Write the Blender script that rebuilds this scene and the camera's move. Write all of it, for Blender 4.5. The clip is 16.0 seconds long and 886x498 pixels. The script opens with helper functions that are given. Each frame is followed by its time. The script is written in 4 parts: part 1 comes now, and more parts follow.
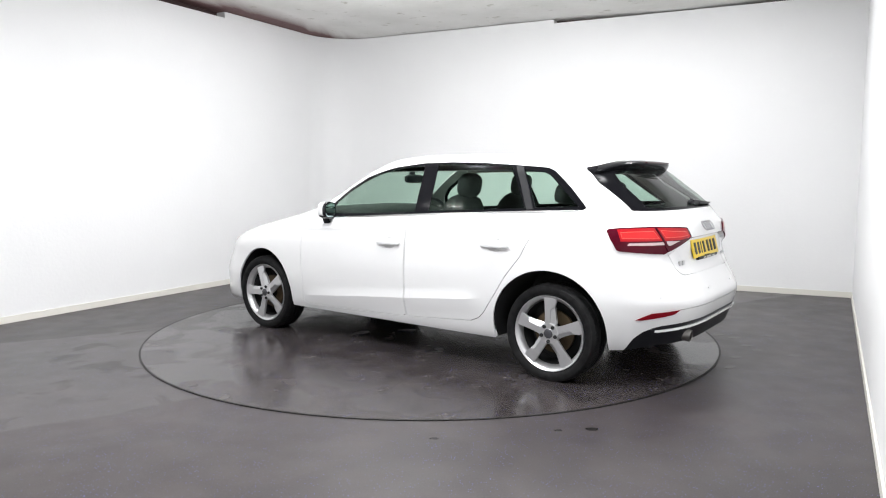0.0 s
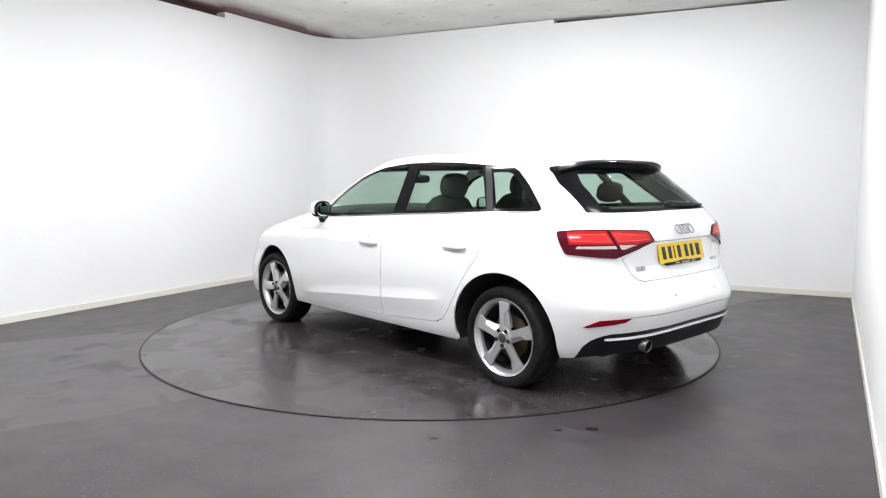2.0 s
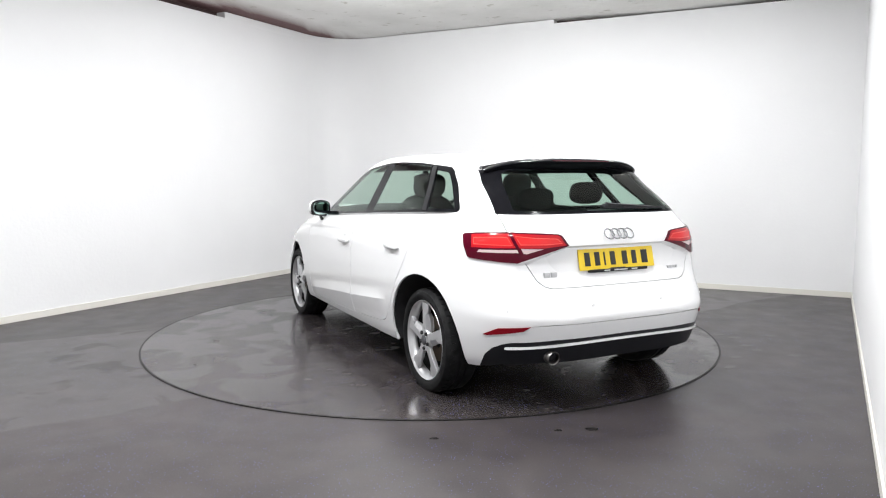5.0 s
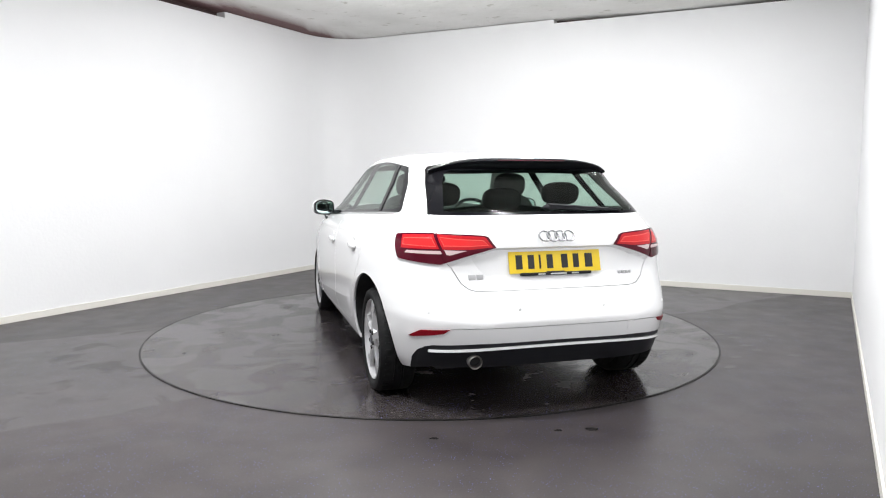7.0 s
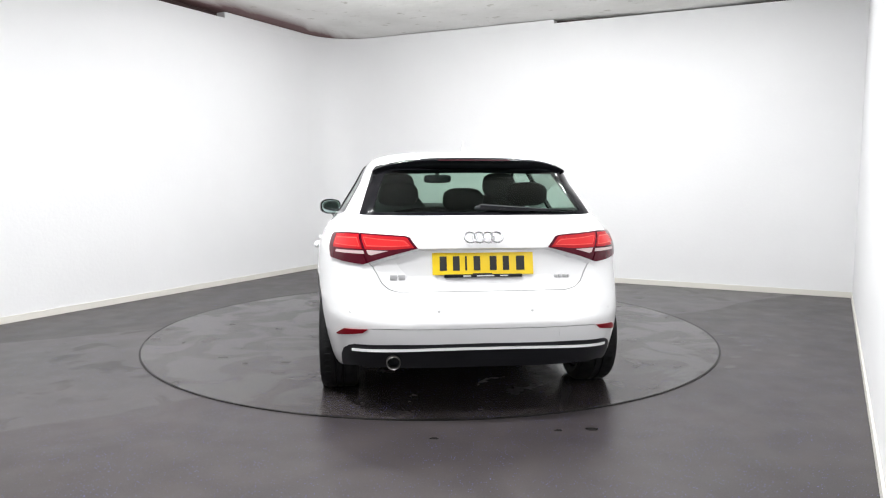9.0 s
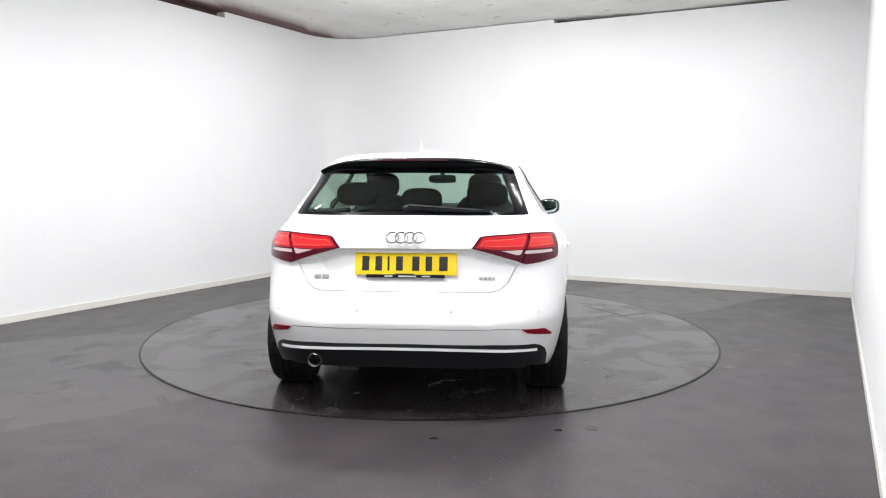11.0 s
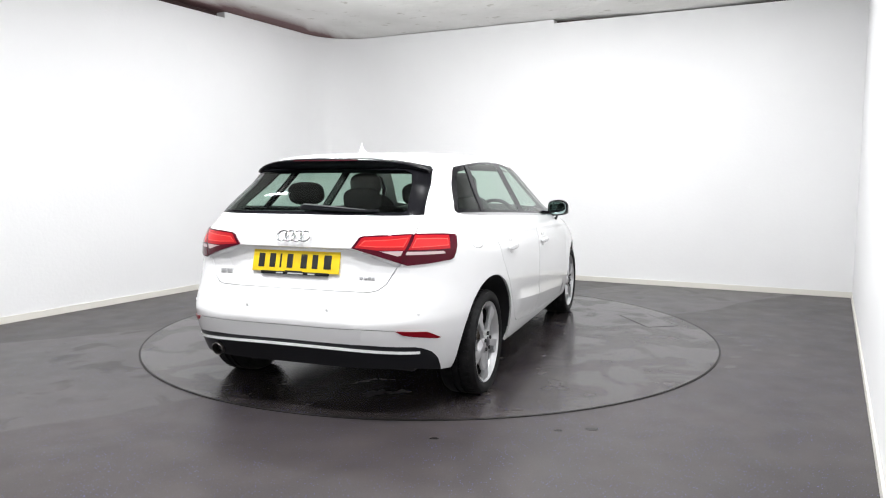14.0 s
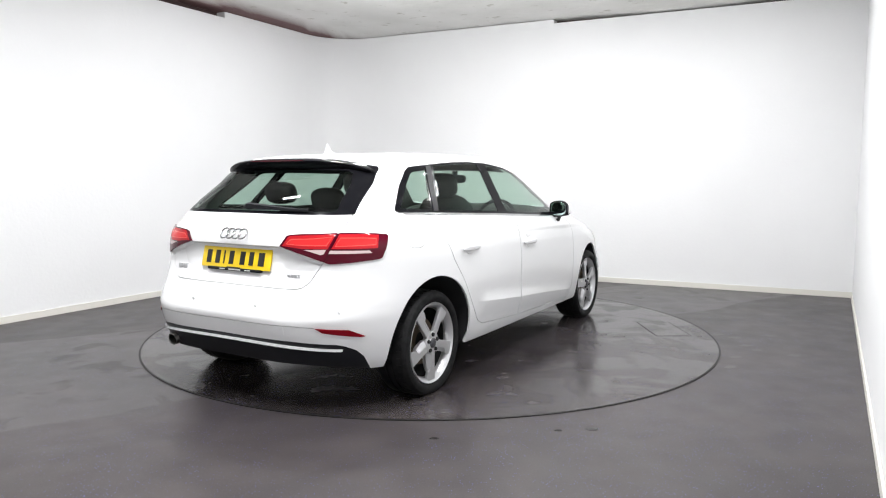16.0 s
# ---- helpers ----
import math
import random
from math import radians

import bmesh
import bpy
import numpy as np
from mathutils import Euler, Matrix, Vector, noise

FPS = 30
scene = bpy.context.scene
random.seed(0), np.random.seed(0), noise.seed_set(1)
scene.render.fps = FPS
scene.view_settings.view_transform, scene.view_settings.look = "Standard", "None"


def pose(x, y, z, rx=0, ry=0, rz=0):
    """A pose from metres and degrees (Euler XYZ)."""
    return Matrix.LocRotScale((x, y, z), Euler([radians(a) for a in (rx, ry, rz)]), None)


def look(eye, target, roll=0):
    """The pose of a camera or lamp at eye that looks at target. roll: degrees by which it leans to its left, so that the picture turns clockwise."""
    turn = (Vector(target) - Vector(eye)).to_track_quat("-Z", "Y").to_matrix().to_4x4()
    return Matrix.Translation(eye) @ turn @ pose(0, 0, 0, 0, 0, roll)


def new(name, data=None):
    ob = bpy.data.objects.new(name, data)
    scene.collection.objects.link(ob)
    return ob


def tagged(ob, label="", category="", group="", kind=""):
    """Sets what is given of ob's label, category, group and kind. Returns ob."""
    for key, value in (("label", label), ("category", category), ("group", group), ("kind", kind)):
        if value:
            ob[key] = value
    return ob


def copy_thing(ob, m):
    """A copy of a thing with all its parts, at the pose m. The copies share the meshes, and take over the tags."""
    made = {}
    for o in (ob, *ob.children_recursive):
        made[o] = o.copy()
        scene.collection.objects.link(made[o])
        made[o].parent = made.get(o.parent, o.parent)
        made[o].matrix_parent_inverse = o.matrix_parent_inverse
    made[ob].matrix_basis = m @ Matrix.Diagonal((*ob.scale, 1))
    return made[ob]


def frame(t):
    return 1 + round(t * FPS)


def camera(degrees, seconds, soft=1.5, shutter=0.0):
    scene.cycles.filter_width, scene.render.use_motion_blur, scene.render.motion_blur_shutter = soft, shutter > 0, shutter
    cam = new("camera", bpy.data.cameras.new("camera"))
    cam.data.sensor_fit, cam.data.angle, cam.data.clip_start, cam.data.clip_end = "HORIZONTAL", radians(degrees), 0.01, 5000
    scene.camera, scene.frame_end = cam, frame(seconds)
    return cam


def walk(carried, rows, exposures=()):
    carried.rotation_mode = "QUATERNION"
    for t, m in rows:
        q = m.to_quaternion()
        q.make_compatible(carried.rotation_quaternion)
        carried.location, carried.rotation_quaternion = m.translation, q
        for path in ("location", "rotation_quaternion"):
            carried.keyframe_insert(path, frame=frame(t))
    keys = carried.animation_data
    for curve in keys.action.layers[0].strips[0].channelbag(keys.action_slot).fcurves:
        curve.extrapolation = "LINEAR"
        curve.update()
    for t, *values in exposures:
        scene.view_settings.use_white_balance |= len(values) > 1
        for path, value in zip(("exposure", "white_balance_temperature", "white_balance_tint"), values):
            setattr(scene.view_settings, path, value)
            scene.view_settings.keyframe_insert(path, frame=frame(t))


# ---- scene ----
cam = camera(64.3, 16.0, soft=1.1)
EYE = (0.0, -5.697, 1.235)
AIM = (0.09260, -0.04000, 0.66056)
walk(cam, [(0.0, look(EYE, AIM, 0.0)), (16.0, look(EYE, AIM, 0.0))], exposures=[(0.0, 0.0), (16.0, 0.0)])

# ---- light ----
world = bpy.data.worlds.new("world")
scene.world = world
world.use_nodes = True
world.node_tree.nodes["Background"].inputs[0].default_value = (1, 1, 1, 1)
world.node_tree.nodes["Background"].inputs[1].default_value = 0.05

CEILING = 3.105
WALL_TOP = 3.055
# across and along the room, watts cast downwards, watts spread all round
# assumed lamps out of view, placed and weighted to light the walls evenly
PANELS = [(-1.6, .55, 5, 8), (-.92, .95, 7, 28), (.43, 1.5, 11, 12), (1.78, 1.6, 15, 7), (-1.3, -1.8, 15, 0), (-.4, -.8, 34, 12), (1.1, -.2, 32, 0), (2.0, -1.4, 34, 0),
          (-.8, -3.6, 31, 0), (.3, -2.7, 57, 32), (1.4, -3.2, 50, 0)]
ACROSS = -29.6      # the room's short direction, along which the battens run, degrees from x


def room_place(c, s, z=0.0):
    """A place from its distance across and along the room."""
    return Vector((.869 * c + .494 * s, -.494 * c + .869 * s, z))


for c, s, down, spread in PANELS:
    data = bpy.data.lights.new("panel_light", "AREA")
    data.shape, data.size, data.size_y, data.energy = "RECTANGLE", .44, .06, down
    data.color = (0.972, 0.985, 1.0)
    new("panel_light", data).matrix_world = Matrix.Translation(room_place(c, s, CEILING - .10)) @ Matrix.Rotation(radians(ACROSS), 4, "Z")
    if spread:
        # bare fill lamp added below the batten to brighten upper walls and ceiling
        data = bpy.data.lights.new("wall_fill", "POINT")
        data.energy, data.shadow_soft_size = spread, .09
        data.color = (0.972, 0.985, 1.0)
        new("wall_fill", data).matrix_world = Matrix.Translation(room_place(c, s, CEILING - .20))


# ---- materials ----
def material(name, colour, rough=0.5, metal=0.0, coat=0.0, **more):
    m = bpy.data.materials.new(name)
    m.use_nodes = True
    b = m.node_tree.nodes["Principled BSDF"]
    b.inputs["Base Color"].default_value = (*colour, 1)
    b.inputs["Roughness"].default_value = rough
    b.inputs["Metallic"].default_value = metal
    b.inputs["Coat Weight"].default_value = coat
    b.inputs["Coat Roughness"].default_value = 0.03
    for k, v in more.items():
        b.inputs[k.replace("_", " ")].default_value = v
    return m


def add(m, kind, **values):
    n = m.node_tree.nodes.new(kind)
    for k, v in values.items():
        if k in n.inputs:
            n.inputs[k].default_value = v
        else:
            n.inputs[k.replace("_", " ")].default_value = v
    return n


def wire(m, a, out, b, inp):
    m.node_tree.links.new(a.outputs[out], b.inputs[inp])


def mottled(m, low, high, scale, detail=6.0, start=0.35, end=0.65, target="Base Color", where="Object", stretch=(1, 1, 1)):
    """Noise between two colours (or two grey values) on one input."""
    b = m.node_tree.nodes["Principled BSDF"]
    c = add(m, "ShaderNodeTexCoord")
    mp = add(m, "ShaderNodeMapping")
    mp.inputs["Scale"].default_value = stretch
    n = add(m, "ShaderNodeTexNoise", Scale=scale, Detail=detail)
    r = add(m, "ShaderNodeValToRGB")
    r.color_ramp.elements[0].position, r.color_ramp.elements[1].position = start, end
    r.color_ramp.elements[0].color, r.color_ramp.elements[1].color = (*low, 1), (*high, 1)
    wire(m, c, where, mp, "Vector")
    wire(m, mp, "Vector", n, "Vector")
    wire(m, n, "Fac", r, "Fac")
    wire(m, r, "Color", b, target)
    return r


def relief(m, scale, height, detail=4.0, where="Object"):
    b = m.node_tree.nodes["Principled BSDF"]
    c = add(m, "ShaderNodeTexCoord")
    n = add(m, "ShaderNodeTexNoise", Scale=scale, Detail=detail)
    u = add(m, "ShaderNodeBump", Strength=1.0, Distance=height)
    wire(m, c, where, n, "Vector")
    wire(m, n, "Fac", u, "Height")
    wire(m, u, "Normal", b, "Normal")


WALL = material("white_wall_paint", (.84, .84, .84), 0.55)
mottled(WALL, (.825, .825, .828), (.85, .85, .853), 0.9)
relief(WALL, 35, 0.0012)


def mix_colour(m, fac, a, b, kind="MIX"):
    n = add(m, "ShaderNodeMix")
    n.data_type, n.blend_type = "RGBA", kind
    if isinstance(fac, (int, float)):
        n.inputs[0].default_value = fac
    else:
        m.node_tree.links.new(fac, n.inputs[0])
    for v, s in ((a, 6), (b, 7)):
        if isinstance(v, tuple):
            n.inputs[s].default_value = (*v, 1)
        else:
            m.node_tree.links.new(v, n.inputs[s])
    return n.outputs[2]


def ramp(m, source, p0, p1, c0=(0, 0, 0), c1=(1, 1, 1)):
    r = add(m, "ShaderNodeValToRGB")
    r.color_ramp.elements[0].position, r.color_ramp.elements[1].position = p0, p1
    r.color_ramp.elements[0].color, r.color_ramp.elements[1].color = (*c0, 1), (*c1, 1)
    m.node_tree.links.new(source, r.inputs[0])
    return r.outputs[0]


def noise_at(m, scale, detail=4.0, stretch=(1, 1, 1), turn=0.0, shift=(0, 0, 0), warp=0.0):
    c = add(m, "ShaderNodeTexCoord")
    mp = add(m, "ShaderNodeMapping")
    mp.inputs["Scale"].default_value, mp.inputs["Rotation"].default_value, mp.inputs["Location"].default_value = stretch, (0, 0, radians(turn)), shift
    wire(m, c, "Object", mp, "Vector")
    n = add(m, "ShaderNodeTexNoise", Scale=scale, Detail=detail, Distortion=warp)
    wire(m, mp, "Vector", n, "Vector")
    return n.outputs["Fac"]


# ceiling: pale rough board, with brown streaked staining along the far left wall
CEIL = material("ceiling_board", (.5, .5, .48), 0.85)
board = ramp(CEIL, noise_at(CEIL, 1.6, 8), .3, .7, (.72, .71, .685), (.82, .81, .79))
spots = ramp(CEIL, noise_at(CEIL, 7, 5), .64, .72)
board = mix_colour(CEIL, spots, board, (.56, .54, .50))
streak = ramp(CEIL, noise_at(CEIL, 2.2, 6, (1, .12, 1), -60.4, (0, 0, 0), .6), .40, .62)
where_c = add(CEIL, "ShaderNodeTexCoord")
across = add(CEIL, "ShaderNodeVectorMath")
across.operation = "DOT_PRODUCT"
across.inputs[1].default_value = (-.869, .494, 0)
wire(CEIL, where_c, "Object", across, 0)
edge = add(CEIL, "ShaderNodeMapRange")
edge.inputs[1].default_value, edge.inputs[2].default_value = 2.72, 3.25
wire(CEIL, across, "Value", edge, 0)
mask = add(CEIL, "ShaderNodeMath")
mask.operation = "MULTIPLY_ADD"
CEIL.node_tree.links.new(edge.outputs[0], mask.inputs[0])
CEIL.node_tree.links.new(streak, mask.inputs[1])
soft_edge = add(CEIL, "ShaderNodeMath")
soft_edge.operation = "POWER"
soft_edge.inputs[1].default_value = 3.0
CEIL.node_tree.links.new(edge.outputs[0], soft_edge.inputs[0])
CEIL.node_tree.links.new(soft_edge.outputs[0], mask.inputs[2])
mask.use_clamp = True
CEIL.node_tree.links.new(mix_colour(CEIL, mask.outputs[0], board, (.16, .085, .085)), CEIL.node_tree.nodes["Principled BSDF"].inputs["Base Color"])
relief(CEIL, 9, .010)


def wet_vinyl(name, patch_scale, patch_shift, dry, wet, low, high, lo_edge, hi_edge, band=None):
    """Dark vinyl with pale and blue flecks; damp patches are smoother and a little darker."""
    m = material(name, (.05, .05, .052), 0.3)
    b = m.node_tree.nodes["Principled BSDF"]
    b.inputs["Specular IOR Level"].default_value = 0.34
    base = ramp(m, noise_at(m, 1.1, 7), .3, .7, low, high)
    base = mix_colour(m, ramp(m, noise_at(m, 160, 2), .42, .62), base, (low[0] * .55, low[1] * .55, low[2] * .6))
    c = add(m, "ShaderNodeTexCoord")
    for scale, limit, colour in ((104, .035, (.15, .16, .42)), (130, .02, (.32, .25, .17)), (130, .04, (.11, .12, .42))):
        v = add(m, "ShaderNodeTexVoronoi", Scale=scale)
        wire(m, c, "Object", v, "Vector")
        sep = add(m, "ShaderNodeSeparateColor")
        wire(m, v, "Color", sep, 0)
        few = ramp(m, sep.outputs[0], limit * 1.6, limit * 1.6 + .01, (1, 1, 1), (0, 0, 0))
        dot = ramp(m, v.outputs["Distance"], .22, .34, (1, 1, 1), (0, 0, 0))
        both_of = add(m, "ShaderNodeMath")
        both_of.operation = "MULTIPLY"
        m.node_tree.links.new(few, both_of.inputs[0])
        m.node_tree.links.new(dot, both_of.inputs[1])
        base = mix_colour(m, both_of.outputs[0], base, colour)
    patch = ramp(m, noise_at(m, patch_scale, 5, (1, 1, 1), 0, patch_shift, .8), lo_edge, hi_edge)
    if band:
        # a wet path across the floor, between two ragged edges
        wobble = noise_at(m, 1.4, 6, (1, 1, 1), 0, (5, 2, 0), .5)
        sides = []
        for nx, ny, d in band:
            dot = add(m, "ShaderNodeVectorMath")
            dot.operation = "DOT_PRODUCT"
            dot.inputs[1].default_value = (nx, ny, 0)
            wire(m, c, "Object", dot, 0)
            far = add(m, "ShaderNodeMath")
            far.operation = "SUBTRACT"
            far.inputs[1].default_value = d - .12
            wire(m, dot, "Value", far, 0)
            rag = add(m, "ShaderNodeMath")
            rag.operation = "MULTIPLY_ADD"
            rag.inputs[1].default_value = -.24
            m.node_tree.links.new(wobble, rag.inputs[0])
            wire(m, far, 0, rag, 2)
            sides.append(ramp(m, rag.outputs[0], 0.0, .05))
        path = mix_colour(m, 1.0, sides[0], sides[1], "MULTIPLY")
        inner = mix_colour(m, 1.0, path, ramp(m, noise_at(m, 3.2, 6, (1, 1, 1), 0, (1, 4, 0), 1.0), .30, .42), "MULTIPLY")
        patch = mix_colour(m, 1.0, mix_colour(m, .55, (0, 0, 0), patch), inner, "LIGHTEN")
    film = ramp(m, noise_at(m, patch_scale * 3.1, 6, (1, 1, 1), 0, patch_shift, 1.2), .40, .80)
    base = mix_colour(m, film, base, (high[0] * 1.10, high[1] * 1.09, high[2] * 1.08))
    base = mix_colour(m, patch, base, mix_colour(m, 1.0, base, (.84, .84, .84), "MULTIPLY"))
    m.node_tree.links.new(base, b.inputs["Base Color"])
    rough = mix_colour(m, patch, (dry, dry, dry), (wet, wet, wet))
    m.node_tree.links.new(mix_colour(m, patch, (.23, .23, .23), (.36, .36, .36)), b.inputs["Specular IOR Level"])
    smear = ramp(m, noise_at(m, 5, 6), .35, .7, (.93, .93, .93), (1.10, 1.10, 1.10))
    m.node_tree.links.new(mix_colour(m, 1.0, rough, smear, "MULTIPLY"), b.inputs["Roughness"])
    relief(m, 140, .00025, 2)
    return m


BAND = [(0.4506, -0.8927, -1.079), (-0.556, 0.8312, -0.814)]      # edges of the wet path: normal and distance
FLOOR = wet_vinyl("speckled_vinyl", .62, (3.1, 1.7, 0), .41, .32, (.051, .0438, .0438), (.057, .0490, .0490), .34, .66, BAND)
DISC = wet_vinyl("turntable_vinyl", 2.3, (.4, 8.2, 0), .26, .17, (.042, .0360, .0352), (.052, .0447, .0437), .46, .55)
TRIM = material("white_skirting", (.74, .72, .66), 0.4)
GAP = material("dark_steel", (.045, .02, .02), 0.6)
PAINT = material("white_car_paint", (.81, .81, .815), 0.35, coat=1.0)
BLACK = material("gloss_black", (.008, .008, .01), 0.07)
FRAME = material("window_frame_black", (.006, .006, .0075), 0.09, Specular_IOR_Level=0.09)
SATIN = material("satin_black", (.006, .006, .0075), 0.16, Specular_IOR_Level=0.06)
BADGE = material("silver_badge", (.52, .52, .53), 0.35, 0.3)
PLASTIC = material("black_plastic", (.009, .0095, .012), 0.42, Specular_IOR_Level=0.25)
RUBBER = material("tyre_rubber", (.008, .008, .009), 0.6, Specular_IOR_Level=0.15)
RIM = material("silver_alloy", (.62, .62, .63), 0.30, 0.72)
mottled(RUBBER, (.0065, .0065, .007), (.015, .015, .0155), 22)
EDGE = material("dark_metal_edge", (.010, .0095, .009), 0.5, 0.0, Specular_IOR_Level=0.25)
PILLAR = material("pillar_plastic", (.014, .014, .016), 0.35, Specular_IOR_Level=0.2)
CHROME = material("bright_trim", (.60, .60, .61), 0.20, 1.0)
EMBLEM = material("emblem_chrome", (.38, .38, .39), 0.25, 1.0)
TRIM_GREY = material("cabin_trim", (.13, .13, .125), 0.7)
STEEL = material("exhaust_steel", (.24, .23, .22), 0.35, 1.0)
LAMP_DARK = material("dark_red_lens", (.070, .002, .010), 0.05, Specular_IOR_Level=0.18)
LAMP_RED = material("red_lens", (.42, .012, .018), 0.05, Specular_IOR_Level=0.2)
LAMP_GLOW = material("bright_red_lens", (.62, .024, .026), 0.05, Specular_IOR_Level=0.2)
LAMP_LINE = material("light_guide_red", (.72, .11, .09), 0.08, Specular_IOR_Level=0.4)
LAMP_STOP = material("stop_lens", (.045, .003, .008), 0.2)
LAMP_RED2 = material("reflector_red", (.20, .005, .012), 0.3, Specular_IOR_Level=0.1)
LAMP_CLEAR = material("clear_lens", (.58, .45, .45), 0.2, coat=0.1)
DARK = material("underbody_black", (.012, .012, .013), 0.75)
BRAKE = material("brake_disc_steel", (.08, .055, .03), 0.5, 0.4)
CAP = material("hub_cap_grey", (.10, .10, .11), 0.3, 0.6)
PLATE = material("plate_yellow", (.80, .56, .01), 0.3)
PRINT = material("plate_black", (.01, .01, .01), 0.5)
PALE = material("pale_print", (.6, .6, .58), 0.5)
SENSOR = material("sensor_white", (.78, .78, .79), 0.4)
# car white made greyer: the shade in the handle recess put into the colour
SHADE = material("shaded_recess_paint", (.74, .74, .74), 0.4)
MIRROR = material("mirror_silver", (.40, .50, .49), 0.02, 1.0)
CLOTH = material("dark_cloth", (.030, .030, .031), 0.85)
mottled(CLOTH, (.024, .024, .025), (.036, .036, .037), 60)
LINER = material("headliner_grey", (.30, .29, .27), 0.9)


SMEAR = material("dried_smear", (.085, .082, .080), 0.45)
DROP = material("water_drop", (.020, .018, .018), 0.14, Specular_IOR_Level=0.25)
GLOW = material("light_diffuser", (.9, .9, .9), 0.5)
GLOW.node_tree.nodes["Principled BSDF"].inputs["Emission Color"].default_value = (1, .99, .97, 1)
GLOW.node_tree.nodes["Principled BSDF"].inputs["Emission Strength"].default_value = 6.0


def pane(name, tint, gloss=0.014):
    """Thin tinted glass: clear tint, with gloss by angle."""
    m = bpy.data.materials.new(name)
    m.use_nodes = True
    m.node_tree.nodes.clear()
    o = add(m, "ShaderNodeOutputMaterial")
    t = add(m, "ShaderNodeBsdfTransparent")
    t.inputs["Color"].default_value = (*tint, 1)
    g = add(m, "ShaderNodeBsdfGlossy", Roughness=0.015)
    f = add(m, "ShaderNodeLayerWeight", Blend=0.5)
    p = add(m, "ShaderNodeMath")
    p.operation = "POWER"
    p.inputs[1].default_value = 4.5
    k = add(m, "ShaderNodeMath")
    k.operation = "MULTIPLY_ADD"
    k.inputs[1].default_value, k.inputs[2].default_value = 0.85, gloss
    x = add(m, "ShaderNodeMixShader")
    wire(m, f, "Facing", p, 0)
    wire(m, p, 0, k, 0)
    wire(m, k, 0, x, 0)
    m.node_tree.links.new(t.outputs[0], x.inputs[1])
    m.node_tree.links.new(g.outputs[0], x.inputs[2])
    m.node_tree.links.new(x.outputs[0], o.inputs["Surface"])
    return m


GLASS = pane("green_glass", (.70, .82, .75), .004)
GLASS_DARK = pane("tinted_glass", (.54, .66, .60), .016)


# ---- building helpers ----
def link(bm, name, mat, parent=None, label="", smooth=True, angle=35):
    me = bpy.data.meshes.new(name)
    bm.normal_update()
    bm.to_mesh(me)
    bm.free()
    for q in (mat if isinstance(mat, (list, tuple)) else [mat]):
        me.materials.append(q)
    if smooth:
        me.polygons.foreach_set("use_smooth", [True] * len(me.polygons))
        me.set_sharp_from_angle(angle=radians(angle))
    ob = new(name, me)
    if parent:
        ob.parent = parent
    if label:
        tagged(ob, label)
    return ob


def part(name, bm, mat, parent, label="", smooth=True, angle=35):
    return link(bm, name, mat, parent, label, smooth, angle)


def prism(points, z0, z1, bm=None):
    """A solid on a plan outline."""
    bm = bm or bmesh.new()
    lo = [bm.verts.new((x, y, z0)) for x, y in points]
    hi = [bm.verts.new((x, y, z1)) for x, y in points]
    n = len(points)
    for i in range(n):
        bm.faces.new((lo[i], lo[(i + 1) % n], hi[(i + 1) % n], hi[i]))
    bm.faces.new(lo[::-1])
    bm.faces.new(hi)
    bmesh.ops.recalc_face_normals(bm, faces=bm.faces)
    return bm


def box(x0, x1, y0, y1, z0, z1, bevel=0.0, bm=None, m=None):
    bm = bm or bmesh.new()
    v = bmesh.ops.create_cube(bm, size=1, matrix=(m or Matrix()) @ Matrix.Translation(((x0 + x1) / 2, (y0 + y1) / 2, (z0 + z1) / 2)) @ Matrix.Diagonal((x1 - x0, y1 - y0, z1 - z0, 1)))["verts"]
    if bevel:
        bmesh.ops.bevel(bm, geom=list({e for q in v for e in q.link_edges}), offset=bevel, segments=2, affect="EDGES", profile=0.6)
    return bm


# ---- the room ----
LB, BR = Vector((-1.338, 4.296)), Vector((4.335, 1.412))
LEFT_DIR, RIGHT_DIR = Vector((-0.4926, -0.8703)), Vector((-0.4962, -0.8682))
LN, RN = LB + LEFT_DIR * 9.6, BR + RIGHT_DIR * 9.3
BACK_DIR = (BR - LB).normalized()
ROUND = 0.62
# inner faces of the back and left wall, joined by a rounded corner
arc = []
for i in range(13):
    s = i / 12
    p0, p1, p2 = LB + LEFT_DIR * ROUND, LB, LB + BACK_DIR * ROUND * 1.2
    arc.append(p0 * (1 - s) ** 2 + p1 * 2 * s * (1 - s) + p2 * s * s)


def outward(p, q):
    """Normal that points out of the room for a wall walked clockwise seen from above."""
    d = (q - p).normalized()
    return Vector((-d.y, d.x))


def wall_strip(name, line, z0, z1, thick, mat, label, inset=0.0):
    """A wall along a line of plan points, its inner face on the line."""
    n = []
    for i in range(len(line)):
        a = outward(line[max(i - 1, 0)], line[max(i, 1)])
        b = outward(line[min(i, len(line) - 2)], line[min(i + 1, len(line) - 1)])
        n.append((a + b).normalized())
    inner = [p - q * inset for p, q in zip(line, n)]
    outer = [p + q * thick for p, q in zip(line, n)]
    ob = link(prism([tuple(p) for p in inner + outer[::-1]], z0, z1), name, mat)
    return tagged(ob, label, "wall", kind="structure")


